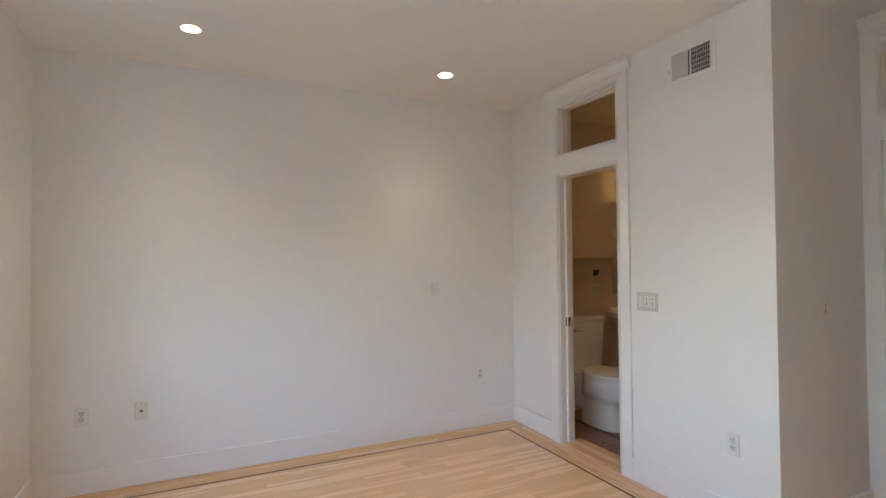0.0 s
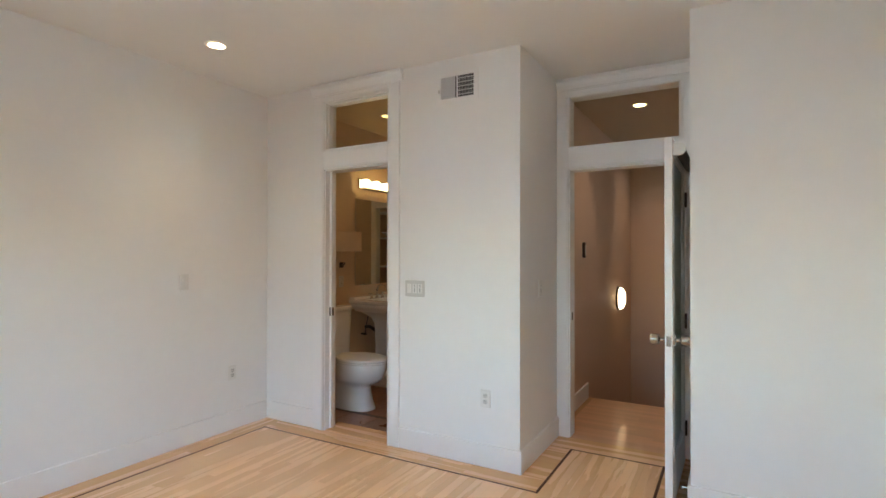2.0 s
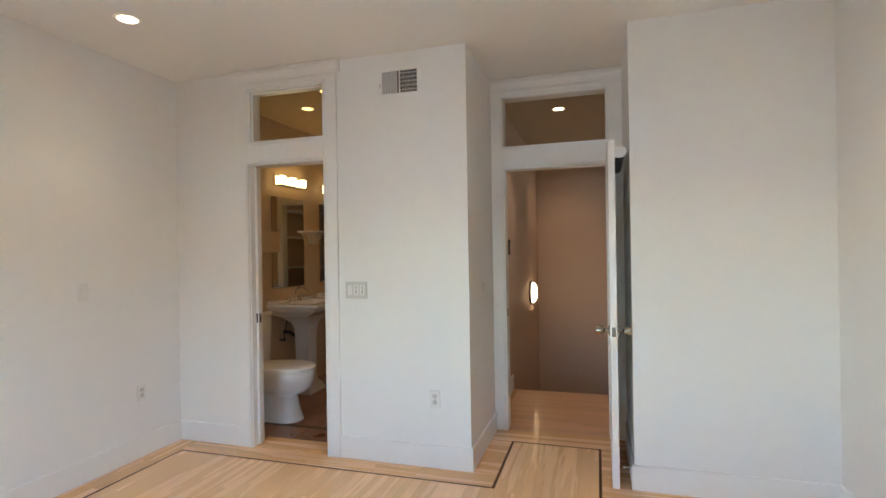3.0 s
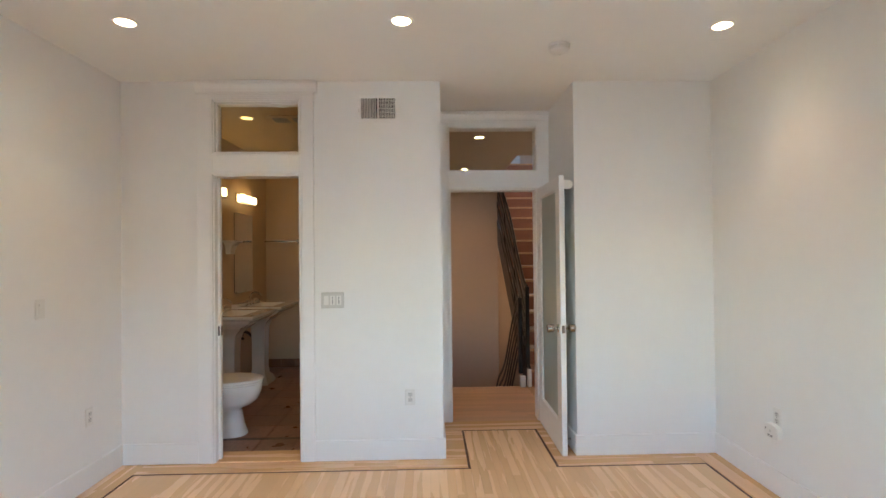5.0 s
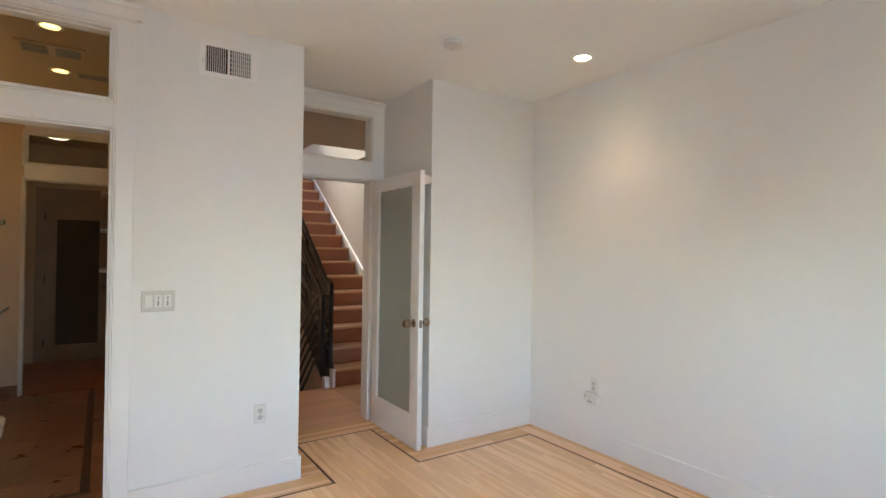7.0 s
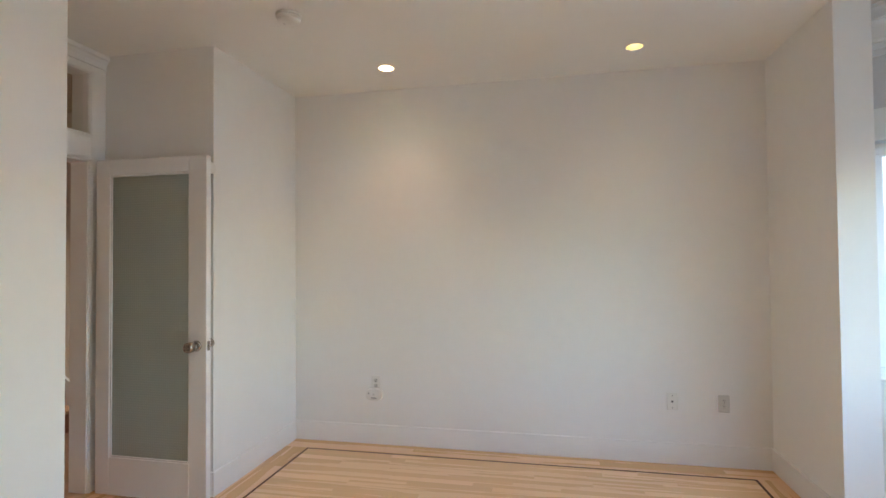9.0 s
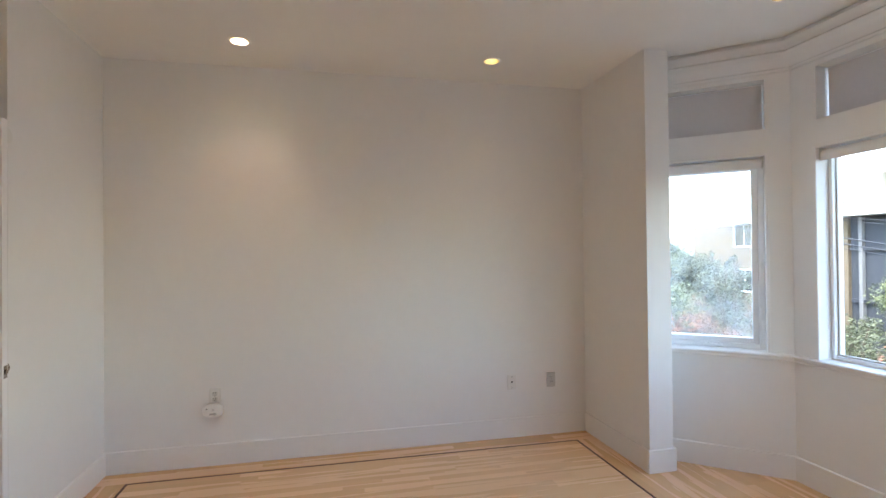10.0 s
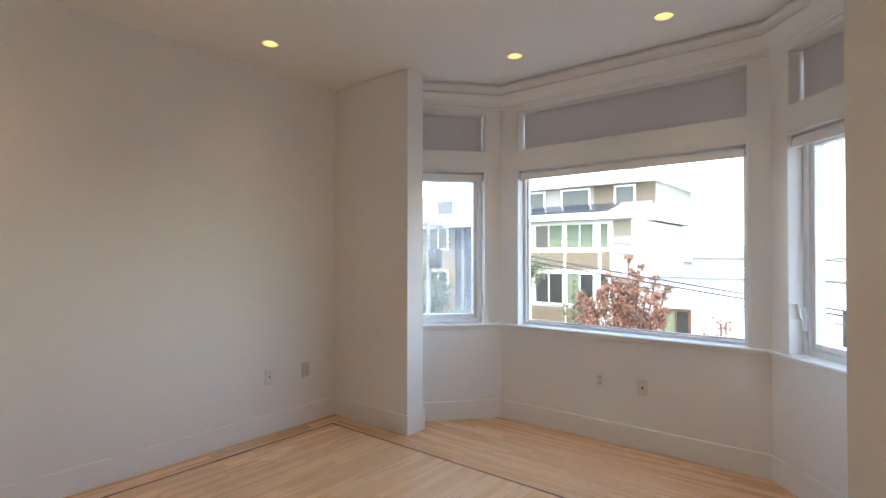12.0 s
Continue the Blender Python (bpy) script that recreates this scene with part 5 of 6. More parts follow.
for hz in (0.25, 1.05, 1.85):
    bm = bmesh.new()
    box(bm, -0.006, 0.006, -0.046, -0.038, hz - 0.045, hz + 0.045, 0.002)
    part("hinge", bm, BRONZE, fd)
bm = bmesh.new()
lathe(bm, [(0.026, 0), (0.026, 0.006), (0.011, 0.012), (0.011, 0.035), (0.025, 0.042), (0.025, 0.062), (0.01, 0.068)], pose(0.63, -0.04, 0.95, 90, 0, 0), 20)
part("knob", bm, NICKEL, fd, "", True)
dome = holder("flush_ceiling_lamp", pose(6.75, 3.43, H, 180, 0, 0), "round frosted ceiling lamp in the closet passage, lit", "ceiling light")
bm = bmesh.new()
lathe(bm, [(0.15, 0.0005), (0.155, 0.02)], segs=28)
part("base", bm, NICKEL, dome, "", True)
bm = bmesh.new()
lathe(bm, [(0.145, 0.021), (0.13, 0.045), (0.09, 0.07), (0.03, 0.082)], segs=28)
part("glass_shade", bm, DOME_GLOW, dome, "glowing frosted glass", True)
# closet shelves, seen in the mirror
for z in (1.2, 1.65, 2.05):
    bm = bmesh.new()
    box(bm, 6.08, 6.95, 2.762, 3.02, z, z + 0.02, 0.002)
    thing("closet_shelf", bm, TRIM, "white painted closet shelf on the passage wall", "shelf", "closet shelves")

# ---- outside ----
GZ = -3.4
GRASS = material("dry_earth", (0.07, 0.065, 0.045), 0.95, grain=0.3, scale=0.4, bump=0.3, bump_scale=6)
CONCRETE = material("concrete", (0.33, 0.32, 0.30), 0.85, grain=0.12, scale=0.8, bump=0.2, bump_scale=20)
SIDING_T = material("tan_siding", (0.145, 0.11, 0.07), 0.75, grain=0.06, scale=1.0, spread=0.06, random_by="island")
SIDING_W = material("white_siding", (0.27, 0.255, 0.225), 0.7, grain=0.04, scale=1.0, spread=0.03, random_by="island")
SIDING_C = material("cream_siding", (0.22, 0.185, 0.13), 0.75, grain=0.06, scale=1.0, spread=0.06, random_by="island")
EXT_TRIM = material("white_exterior_trim", (0.66, 0.66, 0.64), 0.6, grain=0.03, scale=2)
EXT_DARK = material("recess_shade_dark", (0.035, 0.04, 0.05), 0.8, grain=0.2, scale=1)
ROOF = material("grey_roofing", (0.23, 0.22, 0.21), 0.9, grain=0.15, scale=1.5)
SOLAR = material("solar_panel", (0.02, 0.025, 0.04), 0.15, grain=0.1, scale=2)
EXT_GLASS = material("house_glass", (0.04, 0.04, 0.036), 0.12, grain=0.3, scale=0.7)
CURTAIN = material("pale_green_curtain", (0.125, 0.15, 0.095), 0.8, grain=0.08, scale=3, stretch=(1, 8, 1))
BROWNWOOD = material("brown_window_wood", (0.10, 0.045, 0.025), 0.6, grain=0.1)
BARK = material("bark", (0.10, 0.075, 0.055), 0.9, grain=0.3, scale=6, bump=0.4, bump_scale=25)
LEAF_R = material("russet_leaf", (0.22, 0.105, 0.065), 0.6, grain=0.15, scale=3, spread=0.45, random_by="island")
LEAF_G = material("green_leaf", (0.125, 0.145, 0.07), 0.6, grain=0.15, scale=3, spread=0.4, random_by="island")
LEAF_D = material("olive_leaf", (0.085, 0.095, 0.05), 0.65, grain=0.15, scale=3, spread=0.4, random_by="island")
LEAF_P = material("pink_bract", (0.42, 0.03, 0.085), 0.6, grain=0.1, scale=3, spread=0.3, random_by="island")
WIRE = material("black_cable", (0.03, 0.03, 0.035), 0.6)
POLEWOOD = material("weathered_pole", (0.17, 0.17, 0.17), 0.9, grain=0.2, scale=4, stretch=(4, 4, 0.4))

bm = bmesh.new()
prism(bm, [(-900, -900), (900, -900), (900, 900), (-900, 900)], GZ - 0.5, GZ)
thing("ground", bm, GRASS, "dry earthy ground stretching away between houses", "ground", kind="structure")
bm = bmesh.new()
prism(bm, [(-9.5, -200), (-3.5, -200), (-3.5, 200), (-9.5, 200)], GZ + 0.001, GZ + 0.02)
thing("road", bm, ASPHALT, "grey asphalt street below the window", "road", kind="structure")
for x0, x1, nm in ((-11.3, -9.5, "pavement_far"), (-3.5, -2.2, "pavement_near")):
    bm = bmesh.new()
    prism(bm, [(x0, -200), (x1, -200), (x1, 200), (x0, 200)], GZ + 0.001, GZ + 0.14)
    thing(nm, bm, CONCRETE, "pale concrete pavement with a kerb", "pavement", kind="structure")
# our own building's outer shell, below and above the bay
bm = bmesh.new()
box(bm, -1.0, 4.6, -0.6, NORTH + 0.6, GZ, -0.32)
box(bm, 4.6, 10.6, 2.12, NORTH + 0.6, GZ, -0.32)
box(bm, 4.6, 10.6, -0.6, -0.16, GZ, -0.32)
thing("house_base", bm, EXT_TRIM, "plain rendered lower storey of the house", "wall", kind="structure")
bm = bmesh.new()
box(bm, -1.0, 3.4, -0.6, NORTH + 0.6, H + 0.26, H + 0.5)
thing("roof_over_room", bm, ROOF, "flat roof above the room", "roof", kind="structure")


def facade_window(parent, y0, y1, z0, z1, x, panes=2, tint=None, trim=None, curtains=()):
    """A framed window on a facade that looks to +x."""
    w = bmesh.new()
    t = 0.10
    for a, b, c, d in ((y0 - t, y0, z0 - t, z1 + t), (y1, y1 + t, z0 - t, z1 + t), (y0, y1, z1, z1 + t), (y0, y1, z0 - t, z0)):
        box(w, x - 0.02, x + 0.06, a, b, c, d, 0.006)
    for k in range(1, panes):
        yc = y0 + (y1 - y0) * k / panes
        box(w, x - 0.02, x + 0.045, yc - 0.03, yc + 0.03, z0, z1, 0.004)
    win = part("window", w, trim or EXT_TRIM, parent, "white framed sliding window")
    for k in range(panes):
        a, b = y0 + (y1 - y0) * k / panes, y0 + (y1 - y0) * (k + 1) / panes
        bm = bmesh.new()
        box(bm, x - 0.012, x + 0.004, a + 0.01, b - 0.01, z0 + 0.005, z1 - 0.005)
        part("pane", bm, CURTAIN if k in curtains else EXT_GLASS, win)


def laps(bm, x, y0, y1, z0, z1, step=0.18):
    """Overlapping boards on a facade that looks to +x."""
    n = max(1, round((z1 - z0) / step))
    s = (z1 - z0) / n
    for k in range(n):
        vs = box(bm, x - 0.01, x + 0.008, y0, y1, z0 + s * k, z0 + s * (k + 1) - 0.002)
        for v in vs:
            if v.co.x > x and v.co.z < z0 + s * (k + 0.5):
                v.co.x += 0.022


FX = -22.0
apt = holder("apartment_building", pose(0, 0, 0), "tan and white clapboard apartment building with rows of windows", "building")
bm = bmesh.new()
box(bm, FX - 9, FX - 0.012, -10.3, -4.6, GZ, 3.05)
part("wall", bm, EXT_TRIM, apt)
bm = bmesh.new()
laps(bm, FX, -9.95, -6.25, 0.62, 1.48)
laps(bm, FX, -6.12, -5.72, 0.62, 1.48)
laps(bm, FX, -9.95, -6.25, -2.05, -1.32)
laps(bm, FX, -9.95, -4.7, -3.35, -2.2)
part("tan_siding", bm, SIDING_T, apt, "tan lap siding panels")
bm = bmesh.new()
laps(bm, FX, -5.55, -4.62, -2.2, 3.0)
laps(bm, FX, -10.28, -9.98, -2.2, 3.0)
part("white_siding", bm, SIDING_W, apt, "off-white lap siding")
bm = bmesh.new()
laps(bm, FX + 0.012, -5.5, -4.62, 2.25, 3.0)
part("siding_patch", bm, SIDING_C, apt, "cream siding under the eave")
for y0, y1, n in ((-9.68, -8.16, 2), (-7.91, -6.54, 2), (-6.17, -5.80, 1)):
    facade_window(apt, y0, y1, 1.71, 2.86, FX + 0.01, n, curtains=(0, 1) if y0 > -7.95 else (1,))
    facade_window(apt, y0, y1, -1.12, 0.38, FX + 0.01, n, curtains=(0,) if -8 < y0 < -7 else ())
for y in (-10.0, -8.03, -6.22, -5.62, -4.62):
    bm = bmesh.new()
    box(bm, FX - 0.005, FX + 0.05, y - 0.06, y + 0.06, GZ, 3.02, 0.004)
    part("corner_board", bm, EXT_TRIM, apt)
bm = bmesh.new()
box(bm, FX - 9, FX + 0.55, -10.6, -4.3, 3.06, 3.34, 0.01)
eave = part("eave", bm, EXT_TRIM, apt, "white eave fascia")
bm = bmesh.new()
rings(bm, [[(x, y, z) for x, z in ((FX + 0.5, 3.345), (FX - 2.0, 3.345), (FX - 2.0, 4.05), (FX + 0.5, 3.40))] for y in (-10.6, -4.3)])
part("lower_roof", bm, ROOF, apt)
for k in range(4):
    bm = bmesh.new()
    y0 = -10.5 + 1.22 * k
    rings(bm, [[(x, y, z) for x, z in ((FX + 0.42, 3.47), (FX - 1.3, 3.92), (FX - 1.3, 3.97), (FX + 0.42, 3.52))] for y in (y0, y0 + 1.18)])
    part("solar_panel", bm, SOLAR, apt, "dark glossy solar panel")
bm = bmesh.new()
box(bm, FX - 9, FX - 2.01, -14.5, -4.15, 3.06, 4.98)
part("upper_wall", bm, SIDING_W, apt)
bm = bmesh.new()
laps(bm, FX - 1.99, -7.3, -4.2, 3.9, 4.95)
part("upper_siding", bm, SIDING_T, apt, "tan lap siding of the top storey")
for y0, y1 in ((-11.10, -10.23), (-9.09, -7.58), (-6.12, -5.22)):
    facade_window(apt, y0, y1, 4.02, 4.82, FX - 1.96, 1)
bm = bmesh.new()
box(bm, FX - 9, FX - 1.5, -14.9, -3.9, 4.99, 5.16, 0.01)
part("top_roof", bm, EXT_TRIM, apt, "white flat roof edge")

wing = holder("apartment_wing", pose(0, 0, 0), "apartment wing with dark slatted balconies under a white top storey", "building")
# Solid block without real depth; near-black colour paints the balconies' shade.
bm = bmesh.new()
box(bm, -31, -22.9, -15.6, -10.62, GZ, 3.0)
part("wall", bm, EXT_DARK, wing, "balcony recess as a solid block, its shade put into the dark colour")
bm = bmesh.new()
box(bm, -31, -22.75, -26.0, -15.61, GZ, 3.0)
laps(bm, -22.75, -26.0, -15.61, GZ + 0.2, 2.9)
part("siding_wall", bm, SIDING_T, wing, "tan lapped siding")
for y0, y1 in ((-17.6, -16.2), (-20.0, -18.6), (-22.4, -21.0)):
    for z0 in (-0.9, 1.75):
        facade_window(wing, y0, y1, z0, z0 + 1.2, -22.70)
for k in range(4):
    bm = bmesh.new()
    y = -15.1 + 1.28 * k
    box(bm, -22.9, -22.7, y, y + 0.16, GZ, 3.0, 0.005)
    part("post", bm, POLEWOOD, wing, "weathered grey balcony post")
for z in (-1.0, 1.4):
    bm = bmesh.new()
    box(bm, -22.88, -22.74, -15.5, -10.7, z, z + 0.14)
    part("balcony_rail", bm, EXT_DARK, wing)
bm = bmesh.new()
box(bm, -31, -22.3, -22.2, -14.6, 3.01, 5.0)
part("upper_wall", bm, SIDING_W, wing)
bm = bmesh.new()
box(bm, -24.0, -22.0, -22.4, -10.7, 3.0, 3.35, 0.01)
part("fascia", bm, EXT_TRIM, wing)
for y0, y1 in ((-19.2, -18.0), (-16.6, -15.4)):
    facade_window(wing, y0, y1, 3.8, 4.6, -22.27, 1)

white = holder("white_house", pose(0, 0, 0), "bright white rendered house with a brown window", "building")
bm = bmesh.new()
box(bm, -28, -18.02, -3.4, 9.5, GZ, 0.55)
part("wall", bm, EXT_TRIM, white)
bm = bmesh.new()
box(bm, -28.2, -17.75, -3.6, 9.7, 0.551, 0.74, 0.01)
part("roof", bm, EXT_TRIM, white, "white flat roof edge")
facade_window(white, -2.15, -1.32, -1.55, -0.72, -18.0, 2, trim=BROWNWOOD, curtains=(0,))
facade_window(white, 3.1, 3.7, -1.5, -0.4, -18.0, 1)
terrace = holder("pale_terrace", pose(0, 0, 0), "long pale terrace of houses in the hazy distance", "building")
bm = bmesh.new()
box(bm, -62, -48, -8, 70, GZ, 1.1)
part("wall", bm, EXT_TRIM, terrace)
bm = bmesh.new()
box(bm, -62.4, -47.6, -8.4, 70.4, 1.101, 1.35)
part("roof", bm, CONCRETE, terrace, "pale roof edge")
for k in range(8):
    facade_window(terrace, -5.0 + 5.2 * k, -3.6 + 5.2 * k, -0.9, 0.4, -47.98, 1)
far = holder("hillside_house", pose(0, 0, 0), "pale distant house beyond the trees", "building")
bm = bmesh.new()
box(bm, -46, -40, -36, -28, GZ, 5.2)
part("wall", bm, SIDING_W, far)
bm = bmesh.new()
box(bm, -46.4, -39.6, -36.4, -27.6, 5.21, 5.5)
part("roof", bm, ROOF, far)
for y0 in (-35, -32.5, -30.2):
    facade_window(far, y0, y0 + 1.4, 2.6, 4.0, -39.98, 1)
    facade_window(far, y0, y0 + 1.4, -0.4, 1.0, -39.98, 1)
bm = bmesh.new()
rows = []
for i in range(25):
    a = radians(150 + 120 * i / 24)
    r = 420
    h = 9 + 5 * noise.noise((i * 0.31, 2.0, 0)) + 3 * noise.noise((i * 0.9, 7.0, 0))
    rows.append([(r * math.cos(a), r * math.sin(a), GZ - 1), (r * math.cos(a), r * math.sin(a), h), (1.5 * r * math.cos(a), 1.5 * r * math.sin(a), h + 6), (1.5 * r * math.cos(a), 1.5 * r * math.sin(a), GZ - 1)])
rings(bm, rows)
# Distance haze is put into the hills' pale colour.
thing("backdrop", bm, material("hazy_hill", (0.50, 0.55, 0.57), 0.95, grain=0.15, scale=0.02), "hazy blue-grey wooded hills", "hills", kind="structure")


def leaves(bm, centres, per, size, seed, flat=1.0):
    """Many small bent leaves scattered in clumps; centres are (x, y, z, radius)."""
    rnd = random.Random(seed)
    for cx, cy, cz, r in centres:
        for _k in range(per):
            d = Vector((rnd.gauss(0, 1), rnd.gauss(0, 1), rnd.gauss(0, 0.8))).normalized() * (r * rnd.random() ** 0.45)
            p = Vector((cx, cy, cz)) + d
            u = Vector((rnd.uniform(-1, 1), rnd.uniform(-1, 1), rnd.uniform(-0.7, 0.5))).normalized()
            v = u.cross(Vector((rnd.uniform(-1, 1), rnd.uniform(-1, 1), rnd.uniform(-1, 1)))).normalized()
            s = size * rnd.uniform(0.6, 1.35)
            w = s * 0.34 * flat
            n = u.cross(v) * (s * 0.12)
            a, b, c, e = (bm.verts.new(q) for q in (p, p + u * s * 0.5 + v * w + n, p + u * s, p + u * s * 0.5 - v * w + n))
            bm.faces.new((a, b, c))
            bm.faces.new((a, c, e))


def branch(bm, p, d, length, r, depth, rnd, tips):
    pts = [Vector(p)]
    d = Vector(d).normalized()
    for _k in range(4):
        d = (d + Vector((rnd.uniform(-0.22, 0.22), rnd.uniform(-0.22, 0.22), rnd.uniform(-0.05, 0.16)))).normalized()
        pts.append(pts[-1] + d * length / 4)
    loops = []
    for i, q in enumerate(pts):
        rr = r * (1 - 0.13 * i)
        side = d.cross(Vector((0, 1, 0.1))).normalized()
        up = side.cross(d)
        loops.append([q + side * (rr * math.cos(k * math.pi / 3)) + up * (rr * math.sin(k * math.pi / 3)) for k in range(6)])
    rings(bm, loops)
    if depth == 0:
        tips.append(pts[-1])
        tips.append(pts[2])
        return
    for _k in range(3):
        nd = (d + Vector((rnd.uniform(-0.9, 0.9), rnd.uniform(-0.9, 0.9), rnd.uniform(-0.1, 0.6)))).normalized()
        branch(bm, pts[-1] - d * length * rnd.uniform(0, 0.25), nd, length * rnd.uniform(0.6, 0.8), r * 0.52, depth - 1, rnd, tips)


def tree(name, x, y, height, first, spread_dir, leaf, per, size, clump, seed, label, depth=3, low=0.0):
    t = holder(name, pose(x, y, GZ), label, "tree")
    rnd = random.Random(seed)
    tips = []
    bm = bmesh.new()
    branch(bm, (0, 0, -0.05), spread_dir, first, 0.09 * height / 4, depth, rnd, tips)
    part("trunk", bm, BARK, t, "", True)
    bm = bmesh.new()
    clumps = [(p.x, p.y, p.z, clump * rnd.uniform(0.7, 1.3)) for p in tips]
    if low:
        clumps += [(p.x * 0.8, p.y * 0.8, p.z - low * rnd.uniform(0.4, 1.3), clump * rnd.uniform(0.6, 1.0)) for p in tips]
    leaves(bm, clumps, per, size, seed)
    part("crown", bm, leaf, t, "")
    return t


def shrub(name, x, y, h, r, leaf, n, per, size, seed, label):
    t = holder(name, pose(x, y, GZ), label, "shrub")
    rnd = random.Random(seed)
    bm = bmesh.new()
    tops = []
    for _k in range(7):
        tip = Vector((rnd.uniform(-r, r) * 0.6, rnd.uniform(-r, r) * 0.6, h * rnd.uniform(0.6, 0.9)))
        tube(bm, [(0.1 * rnd.uniform(-1, 1), 0.1 * rnd.uniform(-1, 1), -0.03), tip * 0.5 + Vector((0.1, 0, 0)), tip], 0.02, 6)
        tops.append(tip)
    part("stems", bm, BARK, t)
    bm = bmesh.new()
    cs = []
    for _k in range(n):
        a = rnd.uniform(0, 6.28)
        q = r * rnd.random() ** 0.5
        z = h * rnd.uniform(0.25, 1.0) * (1 - 0.35 * (q / r) ** 2)
        cs.append((q * math.cos(a), q * math.sin(a), z, 0.32 * rnd.uniform(0.6, 1.3)))
    leaves(bm, cs, per, size, seed)
    part("foliage", bm, leaf, t)
    return t


def fan_tree(name, x, y, reach, lean, stems, leaf, per, size, seed, label, start=0.5):
    """Short trunk dividing into rising stems, each clothed in leaves along its upper part."""
    t = holder(name, pose(x, y, GZ), label, "tree")
    rnd = random.Random(seed)
    bm = bmesh.new()
    crown = []
    fork = reach * 0.28
    tube(bm, [(0, 0, -0.05), (0.02, 0.01, fork * 0.5), (0, 0, fork)], 0.07, 8)
    for k in range(stems):
        f = (k + 0.5) / stems * 2 - 1
        tip = Vector((rnd.uniform(-0.8, 0.8), f * lean + rnd.uniform(-0.15, 0.15), reach * (1 - 0.17 * abs(f) ** 1.5) * rnd.uniform(0.84, 1.03)))
        knee = Vector((tip.x * 0.55, tip.y * 0.62, fork + (tip.z - fork) * 0.42))
        pts = [Vector((0, 0, fork - 0.06)).lerp(knee, u) if u < 1 else knee for u in (0, 0.5, 1.0)] + [knee.lerp(tip, 0.5) + Vector((0.05, 0.04 * f, 0.03)), tip]
        tube(bm, pts, 0.022, 6)
        for i in range(9):
            u = start + (1 - start) * i / 8
            base_pt = knee.lerp(tip, max(0.0, (u - 0.45) / 0.55)) if u > 0.45 else Vector((0, 0, fork)).lerp(knee, u / 0.45)
            r = 0.36 * (1.15 - u * 0.8) * rnd.uniform(0.7, 1.3)
            off = Vector((rnd.uniform(-1, 1), rnd.uniform(-1, 1), rnd.uniform(-0.6, 0.4))) * r * 0.8
            crown.append((base_pt.x + off.x, base_pt.y + off.y, base_pt.z + off.z, r))
            if i % 2:
                tube(bm, [base_pt, base_pt + off * 1.4], 0.008, 5)
    part("trunk", bm, BARK, t, "", True)
    bm = bmesh.new()
    leaves(bm, crown, per, size, seed, 1.15)
    part("crown", bm, leaf, t, "")
    return t


fan_tree("russet_tree", -12.0, -1.55, 4.5, 1.3, 17, LEAF_R, 140, 0.062, 4, "small tree with russet autumn leaves and open gaps", start=0.34)
fan_tree("russet_sapling", -12.0, 0.85, 3.15, 0.4, 5, LEAF_R, 12, 0.09, 9, "thin russet sapling beside the pavement", start=0.5)
fan_tree("green_sapling", -13.0, -3.3, 4.0, 0.55, 8, LEAF_G, 26, 0.07, 19, "slender pale green tree beside the russet one", start=0.3)
tree("green_tree", -15.5, -7.2, 5.0, 1.9, (0.1, -0.1, 1), LEAF_G, 230, 0.075, 0.5, 11, "green tree with tufted foliage in front of the wing")
tree("green_tree", -14.0, -11.0, 5.0, 1.6, (0.0, 0.1, 1), LEAF_D, 110, 0.12, 0.55, 12, "olive green tree with dense uneven foliage")
tree("green_tree", -17.0, -15.0, 5.5, 1.8, (0.0, 0.0, 1), LEAF_D, 100, 0.14, 0.6, 15, "olive green tree with dense uneven foliage")
tree("green_tree", -12.0, -14.5, 5.0, 1.5, (0.0, 0.0, 1), LEAF_G, 110, 0.12, 0.55, 17, "yellowish green tree beside the street")
for x, y, ht, leaf, sd in ((-13.5, -17.5, 5.5, LEAF_D, 51), (-16.5, -20.5, 6.5, LEAF_G, 52), (-12.5, -20.5, 5.5, LEAF_G, 53), (-20.0, -24.0, 7.0, LEAF_D, 54), (-16.0, -26.0, 6.5, LEAF_D, 55),
                         (-24.0, -31.0, 7.5, LEAF_G, 56), (-19.0, -34.0, 7.0, LEAF_D, 57), (-28.0, -25.0, 7.0, LEAF_D, 58)):
    tree("street_tree", x, y, ht, ht * 0.3, (0.05, 0, 1), leaf, 130, 0.17, 0.85, sd, "leafy green street tree with a broad uneven crown", low=1.2)
for i, (x, y, h, r, leaf, sd) in enumerate(((-12.3, -4.3, 2.7, 0.7, LEAF_P, 31), (-12.5, -5.6, 2.5, 0.9, LEAF_R, 32), (-12.6, -3.2, 2.45, 0.8, LEAF_R, 33), (-13.2, -2.2, 2.5, 0.9, LEAF_G, 34),
                                            (-12.8, -6.9, 2.6, 1.0, LEAF_D, 35), (-13.0, 0.9, 2.3, 0.7, LEAF_R, 36), (-12.5, -9.0, 2.9, 1.2, LEAF_D, 37), (-11.9, -12.5, 3.2, 1.3, LEAF_R, 38))):
    shrub("flowering_shrub" if leaf is LEAF_P else "garden_shrub", x, y, h, r, leaf, 46, 60, 0.08, sd,
          "shrub covered in bright pink bracts" if leaf is LEAF_P else "tall loose garden shrub beside the pavement")

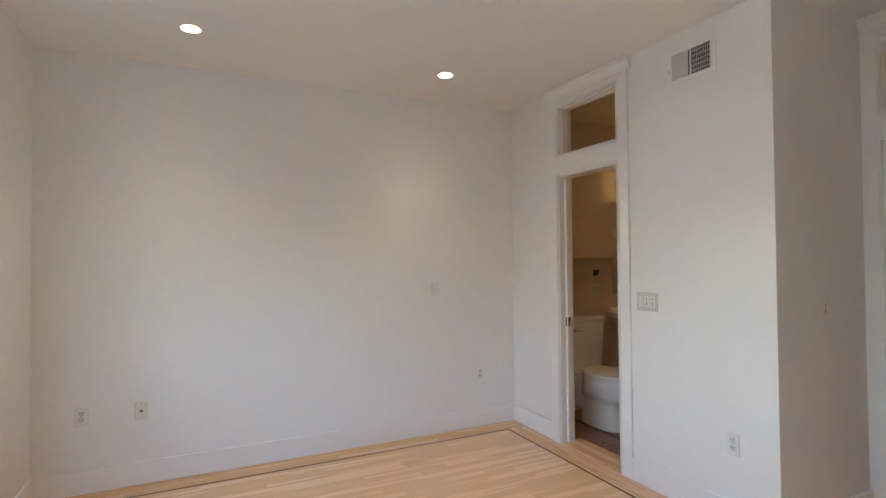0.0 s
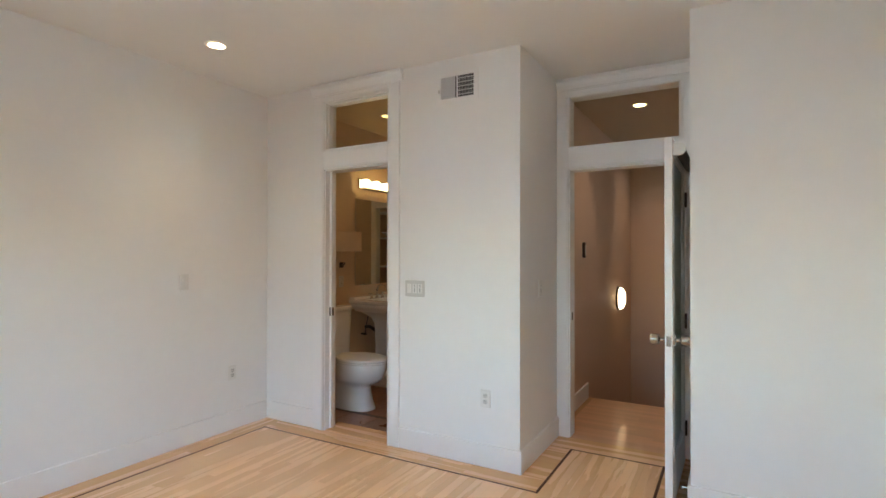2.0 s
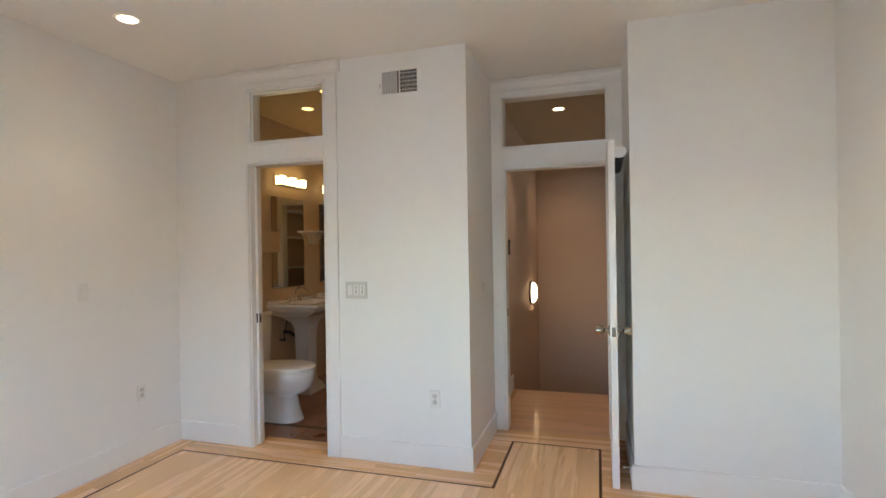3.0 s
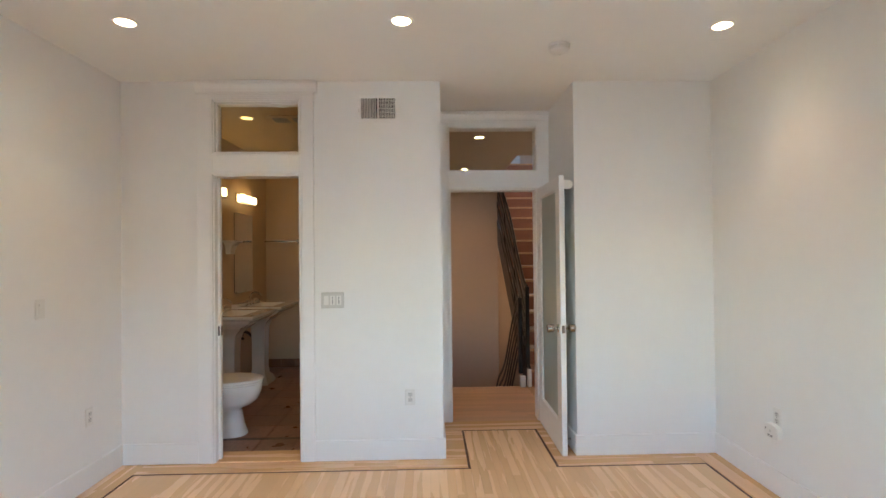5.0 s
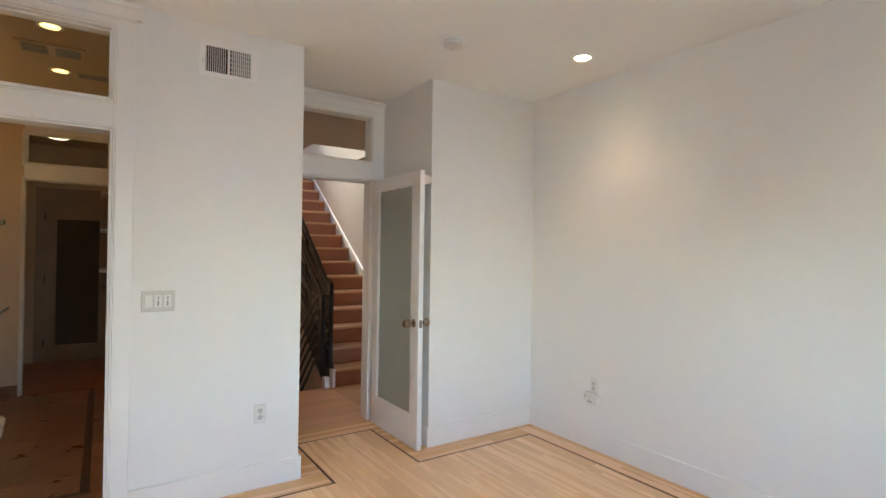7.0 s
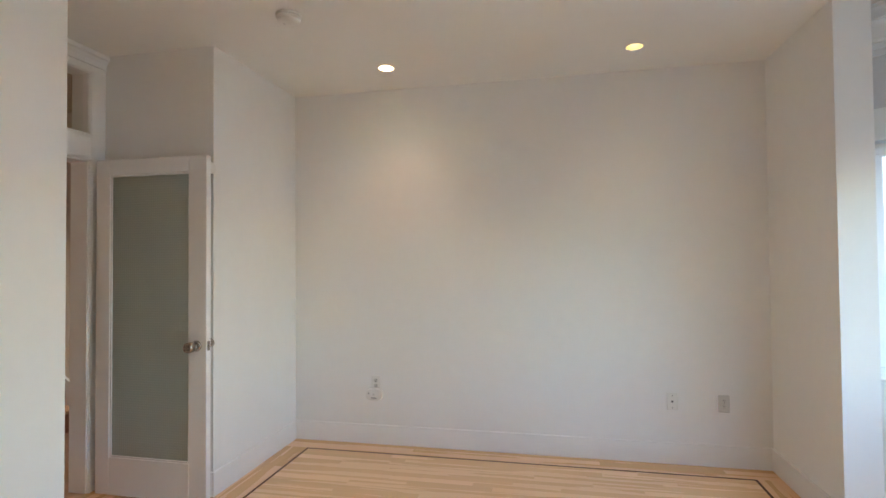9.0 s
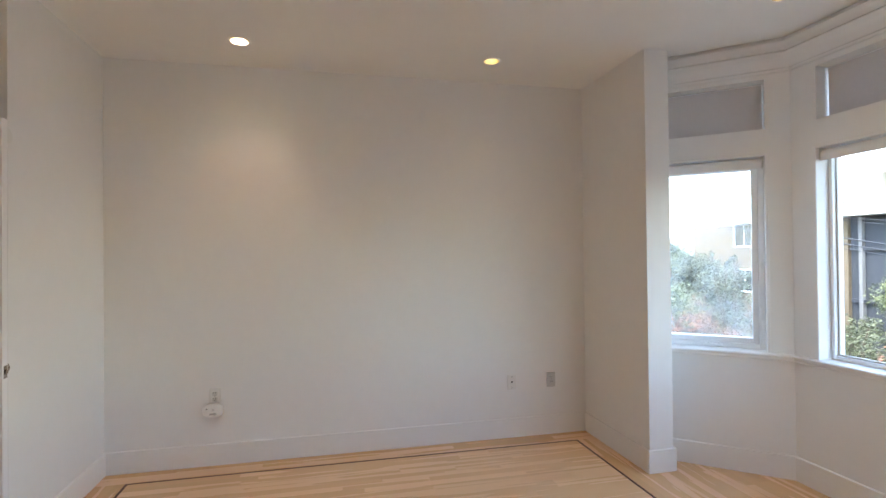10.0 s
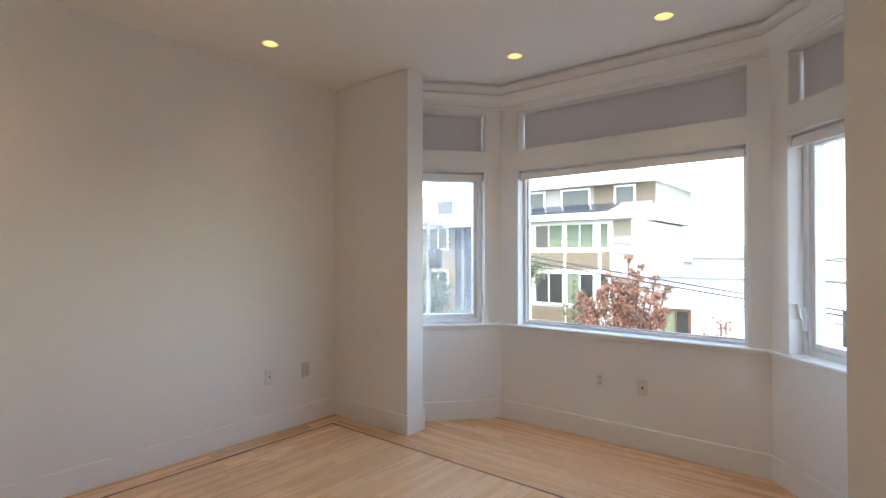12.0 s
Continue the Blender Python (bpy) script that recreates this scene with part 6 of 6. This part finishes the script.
for x, y, h, r, leaf, sd in ((-12.0, -22.5, 3.9, 1.9, LEAF_D, 61), (-11.2, -25.5, 4.1, 2.0, LEAF_G, 62), (-13.0, -28.5, 4.4, 2.3, LEAF_D, 63), (-11.5, -31.0, 4.2, 2.2, LEAF_G, 64), (-12.6, -18.8, 3.6, 1.6, LEAF_G, 65)):
    shrub("tall_shrub", x, y, h, r, leaf, 120, 60, 0.15, sd, "tall pale green overgrown shrub along the street")
shrub("garden_shrub", -13.6, -8.3, 3.0, 1.2, LEAF_D, 70, 60, 0.09, 73, "dense olive shrub under the tufted tree")
shrub("garden_shrub", -14.6, -9.8, 3.4, 1.3, LEAF_G, 70, 60, 0.09, 74, "dense pale green shrub under the tufted tree")
fan_tree("slender_tree", -13.6, -10.4, 5.0, 1.1, 11, LEAF_G, 40, 0.08, 71, "slender pale green tree with open branches", start=0.2)
fan_tree("slender_tree", -13.4, -12.6, 4.8, 1.1, 11, LEAF_D, 40, 0.08, 72, "slender pale green tree with open branches", start=0.2)

pole = holder("utility_pole", pose(-11.8, -8.45, GZ), "wooden utility pole with crossarm and cables", "pole")
bm = bmesh.new()
lathe(bm, [(0.11, -0.05), (0.09, 3), (0.075, 6.2)], segs=12)
part("pole_shaft", bm, POLEWOOD, pole, "", True)
for z in (5.75,):
    bm = bmesh.new()
    box(bm, -0.95, 0.95, -0.14, -0.04, z, z + 0.11, 0.01)
    part("crossarm", bm, POLEWOOD, pole)
for k in range(5):
    bm = bmesh.new()
    lathe(bm, [(0.03, 0), (0.045, 0.03), (0.03, 0.06), (0.045, 0.09), (0.02, 0.12)], pose(-0.8 + 0.4 * k, -0.09, 5.86), 10)
    part("insulator", bm, SLOT, pole, "", True)
bm = bmesh.new()
lathe(bm, [(0.2, 0), (0.22, 0.05), (0.22, 0.6), (0.16, 0.68)], pose(0.0, 0.34, 4.3), 16)
part("transformer", bm, SLOT, pole, "dark transformer can", True)
for k, (za, zb, dx, r) in enumerate(((2.45, 1.25, -0.8, 0.006), (2.45, 0.85, -0.4, 0.006), (2.1, 0.40, 0.4, 0.011), (1.9, 0.28, 0.1, 0.012), (1.8, 0.12, 0.1, 0.008), (4.2, 3.0, 0.8, 0.007))):
    bm = bmesh.new()
    pts = []
    for i in range(25):
        f = -1.2 + 3.4 * i / 24
        y = -8.5 + 11.5 * f
        pts.append((-11.8 + dx + 1.9 * f, y, za + (zb - za) * f + 0.28 * (f * f - f) * (1 if 0 <= f <= 1 else 0)))
    tube(bm, pts, r * 1.6, 6)
    thing("overhead_cable", bm, WIRE, "black overhead cable slung between poles along the street", "cable", "overhead cables")
